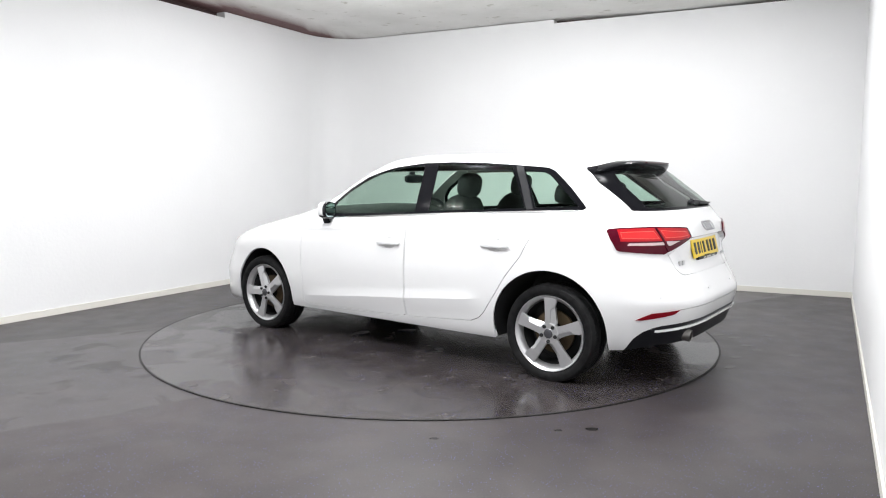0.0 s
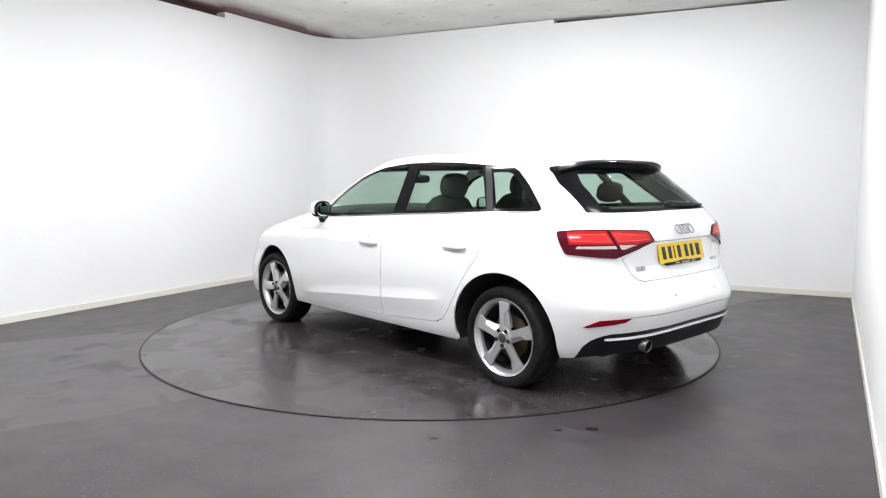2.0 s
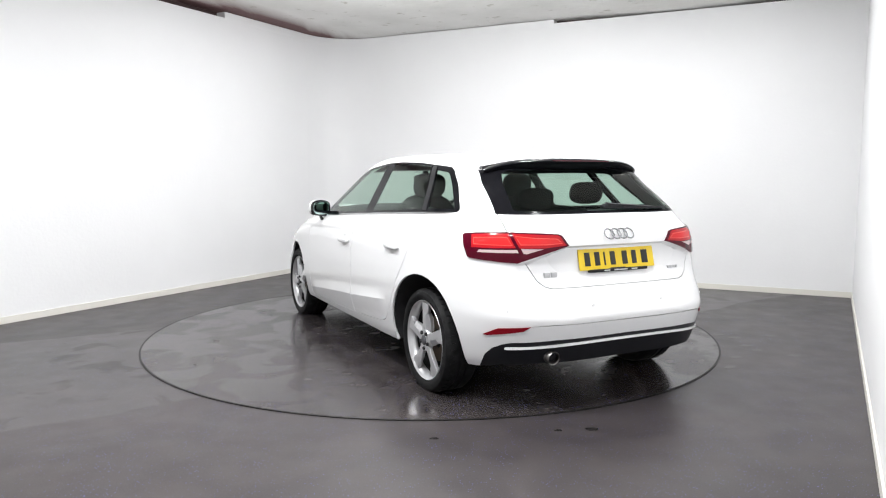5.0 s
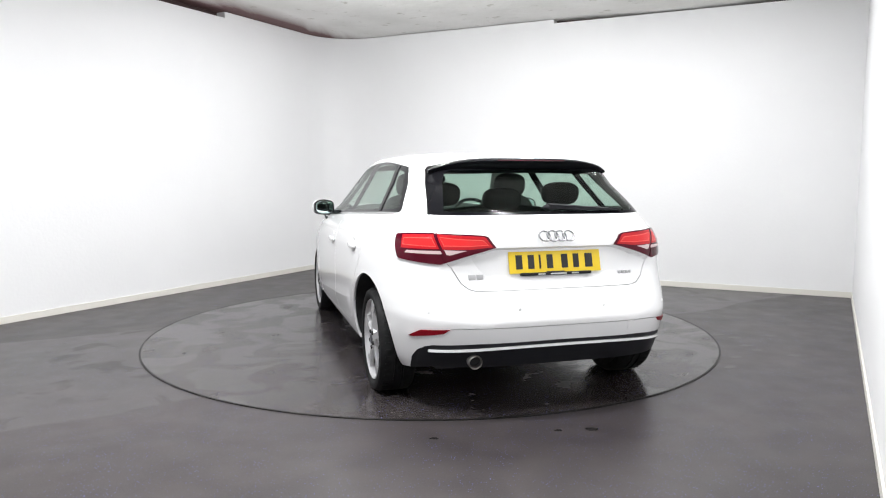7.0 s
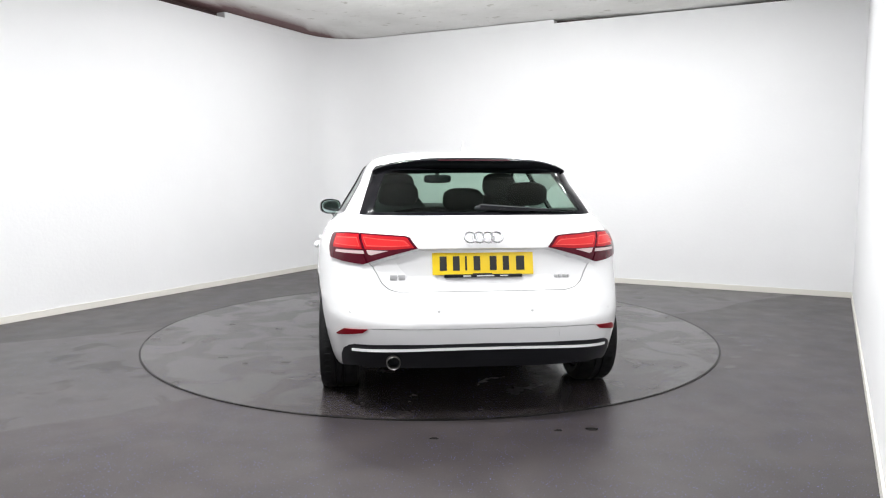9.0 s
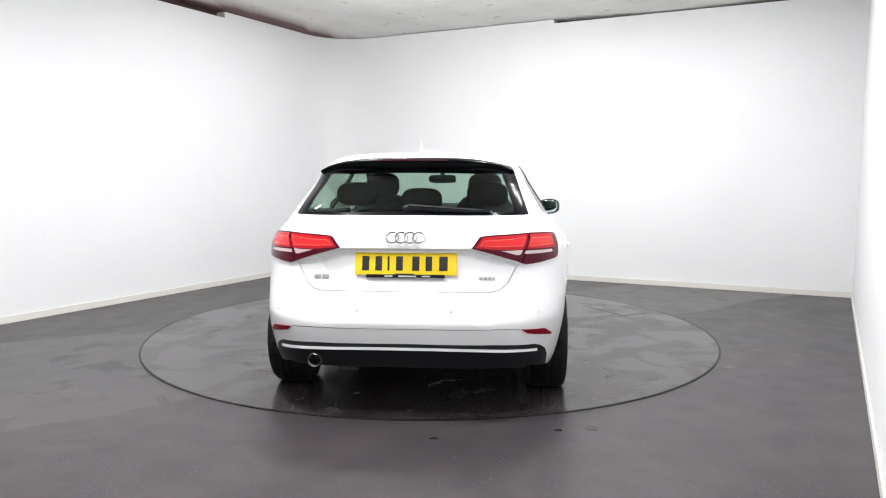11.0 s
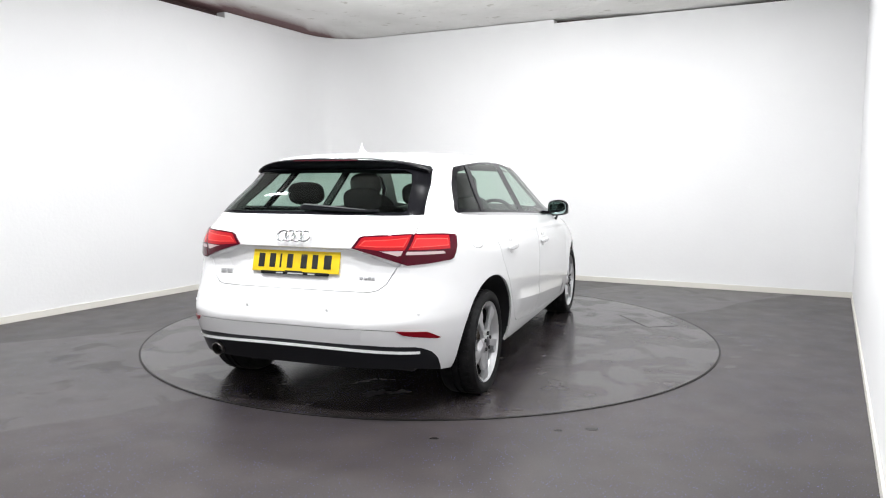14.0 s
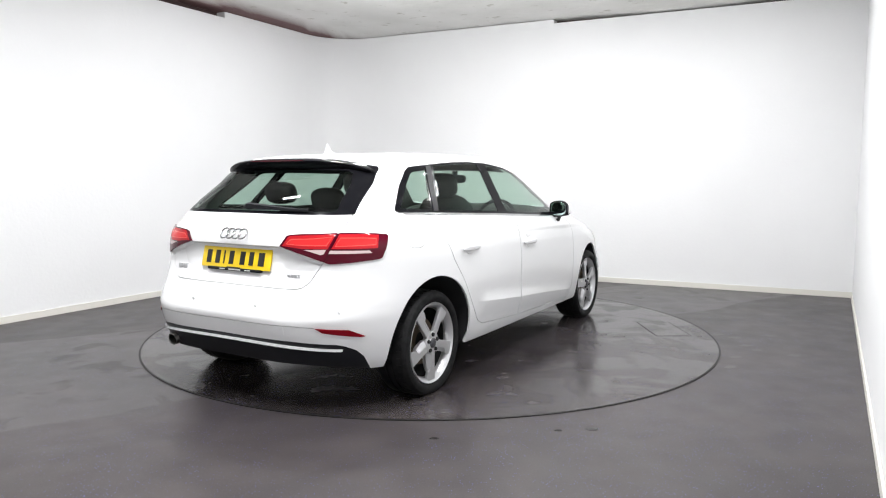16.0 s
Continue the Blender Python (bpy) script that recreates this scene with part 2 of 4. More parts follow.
NOTCH_L, NOTCH_B = Vector((-2.335, 2.535)), Vector((1.455, 2.876))
wall_strip("wall_left", [LN, LB + LEFT_DIR * ROUND], 0, WALL_TOP - .025, .12, WALL, "plain white painted wall of the photo studio")
wall_strip("wall_corner", arc, 0, WALL_TOP - .025, .12, WALL, "rounded white corner joining two studio walls")
wall_strip("wall_back", [arc[-1], BR + BACK_DIR * .25], 0, WALL_TOP, .12, WALL, "plain white painted back wall with faint scuffs")
wall_strip("wall_right", [BR, RN], 0, CEILING, .12, WALL, "plain white painted wall beside the camera")
wall_strip("wall_near", [RN, LN], 0, CEILING, .12, WALL, "plain white wall closing the studio behind the camera")
cap_line = [NOTCH_L] + arc + [NOTCH_B]
wall_strip("trim_1", cap_line, WALL_TOP - .04, CEILING - .008, .12, WALL, "white capping strip along top of the walls", inset=.004)
for k, line in enumerate(([LN, LB + LEFT_DIR * ROUND], arc, [arc[-1], BR], [BR, RN], [RN, LN])):
    ob = wall_strip("baseboard_%d" % (k + 1), line, 0, .058, -.002, TRIM, "low cream-white skirting strip along the wall", inset=.014)
# dark steel behind the gap over the walls
wall_strip("beam_1", [LN, LB + LEFT_DIR * ROUND] + arc[1:] + [BR], WALL_TOP - .1, CEILING + .05, .30, GAP, "dark brown steel beam above the walls", inset=-.13)

floor_bm = prism([tuple(p) for p in (LN + Vector((-.3, -.2)), LB + Vector((-.2, .4)), BR + Vector((.4, .1)), RN + Vector((.2, -.4)))], -0.2, 0)
tagged(link(floor_bm, "floor", FLOOR, smooth=False), "dark grey speckled vinyl floor, damp and glossy", "floor", kind="structure")
corners = [LN + Vector((-.5, -.2)), LB + Vector((-.3, .6)), BR + Vector((.6, .1)), RN + Vector((.2, -.5))]
ceil_bm = bmesh.new()
N = 48
sheets = []
for up in (0, 1):
    g = []
    for i in range(N + 1):
        row = []
        for j in range(N + 1):
            a, b = i / N, j / N
            p = corners[0] * (1 - a) * (1 - b) + corners[1] * a * (1 - b) + corners[2] * a * b + corners[3] * (1 - a) * b
            sag = .034 * math.exp(-((p - Vector((2.75, 2.25))).length / .95) ** 2) + .006 * noise.noise(Vector((p.x * 1.3, p.y * 1.3, 0)))
            row.append(ceil_bm.verts.new((p.x, p.y, CEILING - (sag if not up else -.15))))
        g.append(row)
    for i in range(N):
        for j in range(N):
            q4 = (g[i][j], g[i + 1][j], g[i + 1][j + 1], g[i][j + 1])
            ceil_bm.faces.new(q4 if not up else q4[::-1])
    sheets.append(g)
ring = lambda g: [g[0][j] for j in range(N)] + [g[i][N] for i in range(N)] + [g[N][j] for j in range(N, 0, -1)] + [g[i][0] for i in range(N, 0, -1)]
r0, r1 = ring(sheets[0]), ring(sheets[1])
for i in range(len(r0)):
    ceil_bm.faces.new((r0[i], r0[(i + 1) % len(r0)], r1[(i + 1) % len(r0)], r1[i]))
bmesh.ops.recalc_face_normals(ceil_bm, faces=ceil_bm.faces)
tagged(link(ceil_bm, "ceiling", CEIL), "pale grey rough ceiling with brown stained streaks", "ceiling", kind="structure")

# pale dried smears and dark drops on the floor
def blots(name, spots, mat, label):
    bm = bmesh.new()
    for x, y, a, b, turn in spots:
        ring = []
        for i in range(14):
            t = i / 14 * math.tau
            k = 1 + .30 * noise.noise(Vector((x * 9 + math.cos(t), y * 9 + math.sin(t), 3)))
            u, v = a * k * math.cos(t), b * k * math.sin(t)
            ring.append((x + u * math.cos(turn) - v * math.sin(turn), y + u * math.sin(turn) + v * math.cos(turn)))
        top = [bm.verts.new((px, py, .0012)) for px, py in ring]
        low = [bm.verts.new((px, py, -.001)) for px, py in ring]
        bm.faces.new(top)
        for i in range(14):
            bm.faces.new((low[i], low[(i + 1) % 14], top[(i + 1) % 14], top[i]))
    bmesh.ops.recalc_face_normals(bm, faces=bm.faces)
    return tagged(link(bm, name, mat, smooth=False), label, "floor mark", kind="stuff")


blots("floor_smear", [(2.245, -.273, .07, .03, .2), (2.346, -.373, .05, .04, .3), (2.32, -.63, .05, .03, .1), (2.34, -.77, .04, .025, .2), (2.65, -.32, .05, .03, 0), (2.52, -.93, .045, .03, .1),
                      (2.10, -.96, .05, .03, .4), (2.24, .89, .06, .05, .3), (2.14, 1.46, .06, .06, .2), (2.48, .66, .05, .04, .2), (2.33, .75, .05, .05, .3), (1.95, -1.22, .05, .03, .6)],
      SMEAR, "pale dried splash marks on the floor")
blots("water_drop", [(.79, -2.342, .034, .020, .1), (.62, -2.355, .020, .013, 0), (.01, -2.451, .022, .014, 0)], DROP, "small dark wet drops on the floor")

# ceiling lights: assumed fittings, added out of view at the lamps' places
housing_me = box(-.24, .24, -.045, .045, CEILING - .045, CEILING + .01, .006)
light_master = tagged(new("ceiling_light"), "slim white batten light, assumed, on the unseen part of the ceiling", "ceiling light", "studio ceiling lights")
part("frame", housing_me, TRIM, light_master)
part("diffuser", box(-.225, .225, -.034, .034, CEILING - .090, CEILING - .040, .012), GLOW, light_master, "glowing diffuser", smooth=False)
spots_at = [Matrix.Translation(room_place(c, s)) @ Matrix.Rotation(radians(ACROSS), 4, "Z") for c, s, down, spread in PANELS]
for m in spots_at[1:]:
    copy_thing(light_master, m)
light_master.matrix_basis = spots_at[0]


# ---- car body surface: one outline at each height ----
def smooth_curve(xs, ys):
    xs, ys = np.array(xs, float), np.array(ys, float)
    h = np.diff(xs)
    d = np.diff(ys) / h
    m = np.zeros(len(xs))
    m[0], m[-1] = d[0], d[-1]
    for i in range(1, len(xs) - 1):
        if d[i - 1] * d[i] > 0:
            w1, w2 = 2 * h[i] + h[i - 1], h[i] + 2 * h[i - 1]
            m[i] = (w1 + w2) / (w1 / d[i - 1] + w2 / d[i])

    def at(x):
        x = np.clip(x, xs[0], xs[-1])
        i = np.clip(np.searchsorted(xs, x) - 1, 0, len(xs) - 2)
        t = (x - xs[i]) / h[i]
        return ((1 + 2 * t) * (1 - t) ** 2 * ys[i] + t * (1 - t) ** 2 * h[i] * m[i]
                + t * t * (3 - 2 * t) * ys[i + 1] + t * t * (t - 1) * h[i] * m[i + 1])
    return at


MID = -0.15     # where front and rear halves of each outline meet
half_width = smooth_curve([.16, .22, .30, .45, .60, .75, .84, .88, .94, 1.00, 1.06, 1.20, 1.29, 1.34, 1.37, 1.388, 1.402, 1.411],
                          [.80, .86, .885, .905, .91, .905, .895, .88, .840, .784, .747, .660, .604, .555, .49, .40, .25, .02])
rear_end = smooth_curve([.16, .24, .34, .44, .50, .56, .64, .72, .80, .88, .93, .97, 1.02, 1.06, 1.20, 1.31, 1.34, 1.37, 1.388, 1.402, 1.411],
                        [-1.95, -2.02, -2.06, -2.09, -2.10, -2.08, -2.04, -2.01, -1.995, -1.990, -1.980, -1.955, -1.915, -1.880, -1.715, -1.545, -1.495, -1.30, -1.0, -.65, -.25])
front_end = smooth_curve([.16, .30, .50, .65, .72, .80, .88, .94, .98, 1.04, 1.20, 1.30, 1.36, 1.385, 1.402, 1.411],
                         [2.06, 2.07, 2.11, 2.075, 1.99, 1.76, 1.42, 1.16, 1.03, .90, .62, .42, .26, .10, -.02, -.15])
rear_power = smooth_curve([.16, .5, .8, .96, 1.04, 1.18, 1.28, 1.34, 1.411], [4.2, 4.2, 4.4, 4.6, 4.8, 4.7, 5.5, 5.0, 2.6])
front_power = smooth_curve([.16, .4, .6, .9, 1.1, 1.35, 1.411], [6.5, 5.2, 4.2, 4.2, 4.2, 4.0, 2.4])


def side_x(y, z):
    """Half the car's width at a place along it and a height."""
    w = half_width(z)
    r = np.where(y < MID, (MID - y) / (MID - rear_end(z)), (y - MID) / (front_end(z) - MID))
    n = np.where(y < MID, rear_power(z), front_power(z))
    return w * np.clip(1 - np.clip(r, 0, 1) ** n, 0, 1) ** (1 / n)


def tail_y(x, z):
    """Where the tail lies at a distance from the car's middle and a height."""
    n = rear_power(z)
    r = np.clip(np.abs(x) / half_width(z), 0, 1)
    return MID - (MID - rear_end(z)) * (1 - r ** n) ** (1 / n)


SHOULDER = smooth_curve([-1.70, -1.40, -.83, -.14, .77, 1.9], [.922, .912, .893, .875, .848, .80])
LOWER = smooth_curve([-.90, -.81, -.23, .17, .78], [.466, .457, .405, .375, .321])


def lip_z(x):
    """Height of the fold over the number plate: level, then down along the lamp's lower edge."""
    return np.interp(np.abs(x), [0, .335, .475, .60], [.870, .870, .827, .780])


def fold_in(d, depth, rise, fade):
    """Zero at a crease, deepest a little below it, then fading out."""
    return depth * np.clip(d / rise, 0, 1) * np.clip(1 - (d - rise) / fade, 0, 1)


def dent_x(y, z):
    """How far the flank is pressed in below the shoulder line, and stands proud along the lower crease."""
    a = fold_in(SHOULDER(y) - z, .0050, .022, .07) * np.clip((y + 1.62) / .25, 0, 1) * np.clip((1.9 - y) / .4, 0, 1)
    d = LOWER(y) - z
    b = -.011 * np.where(d < 0, np.clip(1 + d / .075, 0, 1) ** 1.5, np.clip(1 - d / .10, 0, 1)) * np.clip((y + .86) / .10, 0, 1) * np.clip((.78 - y) / .10, 0, 1)
    return a + b


def dent_y(x, z):
    """How far the tailgate is pressed in below the lip, round the number plate."""
    return fold_in(lip_z(x) - z, .044, .020, .34) * np.clip((.62 - np.abs(x)) / .24, 0, 1)


def body_field(x, y, z):
    """Less than one inside the body, more outside (right half)."""
    x = x + dent_x(y, z)
    y = y - np.where(y < -1.5, dent_y(x, z), 0)
    r = np.where(y < MID, (MID - y) / (MID - rear_end(z)), (y - MID) / (front_end(z) - MID))
    n = np.where(y < MID, rear_power(z), front_power(z))
    return (np.abs(x) / half_width(z)) ** n + np.abs(r) ** n


def body_normals(p):
    """Outward normals at an array of places on the right half."""
    e = 4e-4
    g = np.zeros_like(p)
    for i in range(3):
        q, w = p.copy(), p.copy()
        q[:, i] += e
        w[:, i] -= e
        g[:, i] = body_field(q[:, 0], q[:, 1], q[:, 2]) - body_field(w[:, 0], w[:, 1], w[:, 2])
    g[p[:, 2] > 1.409] = (0, 0, 1)
    return g / np.maximum(np.linalg.norm(g, axis=1, keepdims=True), 1e-9)


# ---- cutting panels out of the body surface ----
Y_AXIS, X_AXIS, Z_AXIS = Vector((0, 1, 0)), Vector((1, 0, 0)), Vector((0, 0, 1))
ROUND_AXIS = Vector((1, 1, 0))      # runs round the right-hand tail corner
SIDE, TAIL, CORNER = (Y_AXIS, Z_AXIS), (X_AXIS, Z_AXIS), (ROUND_AXIS, Z_AXIS)


def within(p, poly):
    inside, j = False, len(poly) - 1
    for i in range(len(poly)):
        (xi, yi), (xj, yj) = poly[i], poly[j]
        if (yi > p[1]) != (yj > p[1]) and p[0] < (xj - xi) * (p[1] - yi) / (yj - yi) + xi:
            inside = not inside
        j = i
    return inside


def shrink(poly, d):
    """The outline moved inwards by d."""
    area = sum(a[0] * b[1] - b[0] * a[1] for a, b in zip(poly, poly[1:] + poly[:1]))
    s = 1 if area > 0 else -1
    out = []
    for i in range(len(poly)):
        p, q, r = Vector(poly[i - 1]), Vector(poly[i]), Vector(poly[(i + 1) % len(poly)])
        a, b = (q - p).normalized(), (r - q).normalized()
        na, nb = Vector((-a.y, a.x)) * s, Vector((-b.y, b.x)) * s
        m = na + nb
        m = m / max(m.length_squared / 2, 0.5)
        out.append(tuple(q + m * d))
    return out


def rounded(poly, steps=2):
    """Corners cut twice (Chaikin), for soft outlines."""
    for _ in range(steps):
        nxt = []
        for a, b in zip(poly, poly[1:] + poly[:1]):
            nxt += [(a[0] * .75 + b[0] * .25, a[1] * .75 + b[1] * .25), (a[0] * .25 + b[0] * .75, a[1] * .25 + b[1] * .75)]
        poly = nxt
    return poly


def cut(bm, poly, axes, keep):
    """Scores the outline into the surface. Returns the faces inside it."""
    a, b = axes
    lo = [min(p[i] for p in poly) for i in (0, 1)]
    hi = [max(p[i] for p in poly) for i in (0, 1)]
    flat = lambda co: (a.dot(co), b.dot(co))

    def near(f, l, h, e):
        q = [flat(v.co) for v in f.verts]
        return max(x for x, y in q) > l[0] - e and min(x for x, y in q) < h[0] + e and max(y for x, y in q) > l[1] - e and min(y for x, y in q) < h[1] + e
    cand = {f for f in bm.faces if keep(f.calc_center_median()) and near(f, lo, hi, .01)}
    aa = a.length_squared
    for p, q in zip(poly, poly[1:] + poly[:1]):
        d = (q[0] - p[0], q[1] - p[1])
        if d[0] ** 2 + d[1] ** 2 < 1e-10:
            continue
        no = a * d[1] - b * d[0]
        co = a * (p[0] / aa) + b * p[1]
        l, h = [min(p[i], q[i]) for i in (0, 1)], [max(p[i], q[i]) for i in (0, 1)]
        pick = [f for f in cand if near(f, l, h, 1e-4)]
        if not pick:
            continue
        geom = pick + list({e for f in pick for e in f.edges}) + list({v for f in pick for v in f.verts})
        res = bmesh.ops.bisect_plane(bm, geom=geom, dist=1e-6, plane_co=co, plane_no=no)
        cand |= {g for g in res["geom"] if isinstance(g, bmesh.types.BMFace)}
        cand = {f for f in cand if f.is_valid}
    return [f for f in bm.faces if keep(f.calc_center_median()) and within(flat(f.calc_center_median()), poly)]


def half_shell():
    """The right half of the body surface, with the sill and the roof but no floor."""
    bm = bmesh.new()
    zs = np.concatenate([np.linspace(.18, .96, 40), np.linspace(.98, 1.335, 22), 1.411 - .066 * np.linspace(1, .0, 16) ** 2 - .0005])
    n_ring = 90
    grid = []
    for z in zs:
        row = []
        for i in range(n_ring):
            f = i / (n_ring - 1) * math.pi
            rear = f < math.pi / 2
            n = float(rear_power(z) if rear else front_power(z))
            a, b = math.sin(f), abs(math.cos(f))
            if i in (0, n_ring - 1):
                a = 0.0
            k = (a ** n + b ** n) ** (-1 / n)
            end = float(rear_end(z) if rear else front_end(z))
            row.append(bm.verts.new((float(half_width(z)) * a * k, MID + (end - MID) * b * k, z)))
        grid.append(row)
    for a, b in zip(grid, grid[1:]):
        for i in range(n_ring - 1):
            bm.faces.new((a[i], a[i + 1], b[i + 1], b[i]))
    bm.faces.new(grid[-1])
    bmesh.ops.recalc_face_normals(bm, faces=bm.faces)
    if sum(f.normal.x * f.calc_area() for f in bm.faces) < 0:
        bmesh.ops.reverse_faces(bm, faces=bm.faces)
    return bm


body_bm = half_shell()
TAG = body_bm.faces.layers.int.new("piece")
tag_names = ["body"]


def claim(faces, name, only=("body",)):
    if name not in tag_names:
        tag_names.append(name)
    k, ok = tag_names.index(name), {tag_names.index(o) for o in only if o in tag_names}
    for f in faces:
        if f[TAG] in ok:
            f[TAG] = k


flank = lambda c: c.x > .35 and -1.75 < c.y < 1.0
tail = lambda c: c.y < -1.05
tail_corner = lambda c: c.y < -1.3
low_side = lambda c: c.x > .5 and c.z < .8

# creases: the shoulder, the lower door line and the lip over the number plate
def band(curve, y0, y1, n=60):
    ys = [y0 + (y1 - y0) * i / n for i in range(n + 1)]
    return [(y, float(curve(y))) for y in ys] + [(y, float(curve(y)) - .021) for y in ys[::-1]]


cut(body_bm, band(SHOULDER, 1.9, -1.65), SIDE, lambda c: c.x > .3)
cut(body_bm, band(LOWER, .78, -.86), SIDE, lambda c: c.x > .3)
lip_line = [-.1, .335] + [.335 + i / 10 * .285 for i in range(1, 11)]
cut(body_bm, [(x, float(lip_z(x))) for x in lip_line] + [(x, float(lip_z(x)) - .022) for x in lip_line[::-1]], TAIL, lambda c: c.y < -1.5)
for v in body_bm.verts:
    x, y, z = v.co
    if x > .3:
        v.co.x -= float(dent_x(y, z))
    if y < -1.5:
        v.co.y += float(dent_y(x, z))

# side windows
DLO = [(.665, .936), (.60, 1.052), (.515, 1.138), (.373, 1.224), (.23, 1.267), (.10, 1.299), (-.144, 1.328), (-.389, 1.333), (-.631, 1.327), (-.859, 1.313),
       (-1.08, 1.297), (-1.165, 1.289), (-1.22, 1.266), (-1.350, 1.163), (-1.466, 1.062), (-1.480, 1.044), (-1.463, 1.032), (-1.155, 1.020), (-.98, 1.012), (-.557, .991),
       (-.087, .966), (.216, .948), (.55, .932)]
FRONT_GLASS = [(.60, .955), (.575, 1.045), (.50, 1.118), (.368, 1.200), (.23, 1.252), (.10, 1.285), (-.02, 1.303), (-.178, 1.3135), (-.232, .991), (.216, .968)]
REAR_GLASS = [(-.292, 1.3195), (-.389, 1.321), (-.631, 1.3155), (-.900, 1.300), (-1.085, 1.037), (-.98, 1.031), (-.557, 1.010), (-.350, .999)]
QUARTER_GLASS = [(-1.003, 1.276), (-1.05, 1.271), (-1.14, 1.263), (-1.185, 1.246), (-1.322, 1.138), (-1.432, 1.052), (-1.16, 1.040)]
claim(cut(body_bm, DLO, SIDE, flank), "window_frame")
claim(cut(body_bm, FRONT_GLASS, SIDE, flank), "front_side_glass", ("window_frame",))
claim(cut(body_bm, REAR_GLASS, SIDE, flank), "rear_side_glass", ("window_frame",))
claim(cut(body_bm, QUARTER_GLASS, SIDE, flank), "quarter_glass", ("window_frame",))
C_POST = [(-.93, 1.30), (-.985, 1.297), (-1.148, 1.030), (-1.100, 1.028)]
claim(cut(body_bm, C_POST, SIDE, flank), "pillar_trim", ("window_frame",))

# windscreen and rear window
SCREEN = [(-.1, .992), (.60, .992), (.655, 1.01), (.515, 1.30), (.49, 1.335), (.40, 1.352), (-.1, 1.362)]
claim(cut(body_bm, SCREEN, TAIL, lambda c: c.y > .12 and c.z > .97), "windscreen")
HATCH = [(-.1, 1.033), (.60, 1.031), (.628, 1.033), (.584, 1.17), (.553, 1.272), (.535, 1.291), (.43, 1.316), (.30, 1.327), (.10, 1.339), (-.1, 1.341)]
HATCH_GLASS = [(-.1, 1.048), (.535, 1.047), (.556, 1.056), (.512, 1.19), (.487, 1.250), (.45, 1.266), (-.1, 1.276)]
claim(cut(body_bm, HATCH, TAIL, tail), "hatch_frame")
claim(cut(body_bm, HATCH_GLASS, TAIL, tail), "rear_window", ("hatch_frame",))

# tail lamps
LAMP = [(-1.652, .871), (-1.60, .924), (-1.575, .931), (-1.48, .936), (-1.23, .941), (-1.07, .937), (-.985, .934), (-.885, .927), (-.868, .917), (-.885, .869),
        (-.925, .812), (-.945, .805), (-1.175, .792), (-1.31, .786), (-1.487, .831)]
claim(cut(body_bm, LAMP, CORNER, tail_corner), "tail_lamp")
RED_IN = [(-1.632, .8745), (-1.588, .919), (-1.57, .926), (-1.42, .931), (-1.262, .9345), (-1.322, .863), (-1.50, .863)]
RED_OUT = [(-1.236, .9345), (-1.07, .931), (-.945, .925), (-.958, .860), (-1.297, .864)]
CLEAR_IN = [(-1.485, .858), (-1.333, .860), (-1.350, .838), (-1.372, .834), (-1.44, .849)]
CLEAR_OUT = [(-1.305, .856), (-1.02, .851), (-1.005, .838), (-1.318, .840)]
SPLIT = [(-1.247, .942), (-1.235, .942), (-1.345, .785), (-1.357, .79)]
for outline, name in ((RED_IN, "inner_red"), (RED_OUT, "outer_red"), (CLEAR_IN, "inner_clear"), (CLEAR_OUT, "outer_clear"), (SPLIT, "lamp_joint")):
    claim(cut(body_bm, outline, CORNER, tail_corner), name, ("tail_lamp",))

claim(cut(body_bm, shrink(RED_IN, .013), CORNER, tail_corner), "inner_glow", ("inner_red",))
claim(cut(body_bm, shrink(RED_OUT, .013), CORNER, tail_corner), "outer_glow", ("outer_red",))

for cell, outline in (("inner", RED_IN), ("outer", RED_OUT)):
    claim(cut(body_bm, shrink(outline, .0165), CORNER, tail_corner), cell + "_line", (cell + "_glow",))
    claim(cut(body_bm, shrink(outline, .0195), CORNER, tail_corner), cell + "_core", (cell + "_line",))

# bumper: black lower part, reflector, seam above the lower lip
DIFFUSER = [(-2.3, .15), (-1.00, .15), (-1.02, .229), (-1.07, .300), (-1.13, .340), (-1.21, .366), (-1.28, .379), (-1.60, .396), (-2.3, .402)]
claim(cut(body_bm, DIFFUSER, CORNER, tail_corner), "diffuser")
REFLECTOR = [(-1.43, .470), (-1.19, .455), (-1.13, .436), (-1.065, .414), (-1.10, .412), (-1.30, .436), (-1.38, .447)]
claim(cut(body_bm, REFLECTOR, CORNER, tail_corner), "reflector")
BELOW = [(-2.4, .1), (-.9, .1), (-.9, .215), (-1.03, .224), (-1.25, .258), (-1.5, .266), (-2.4, .270)]
claim(cut(body_bm, BELOW, CORNER, tail_corner), "open_below", ("body", "diffuser"))
SEAM = [(-2.3, .4805), (-1.6, .479), (-1.435, .4725), (-1.435, .469), (-1.6, .4745), (-2.3, .476)]
claim(cut(body_bm, SEAM, CORNER, tail_corner), "gap")

# shut lines: thin strips of the surface are left open
TAILGATE = [(-2.4, .651), (-1.56, .651), (-1.505, .662), (-1.447, .692), (-1.356, .788), (-1.25, .915), (-1.215, .948), (-1.165, .992), (-1.112, 1.036), (-1.112, 1.30), (-2.4, 1.30)]
claim(cut(body_bm, TAILGATE, CORNER, tail_corner), "gap_tail")
claim(cut(body_bm, shrink(TAILGATE, .0045), CORNER, tail_corner), "tailgate", ("gap_tail",))
DOOR_F = [(.795, .27), (.74, .252), (-.20, .272), (-.229, .285), (-.229, .60), (-.234, .80), (-.226, .90), (-.205, .985), (.52, .955), (.68, .925), (.775, .870), (.803, .80), (.804, .55)]
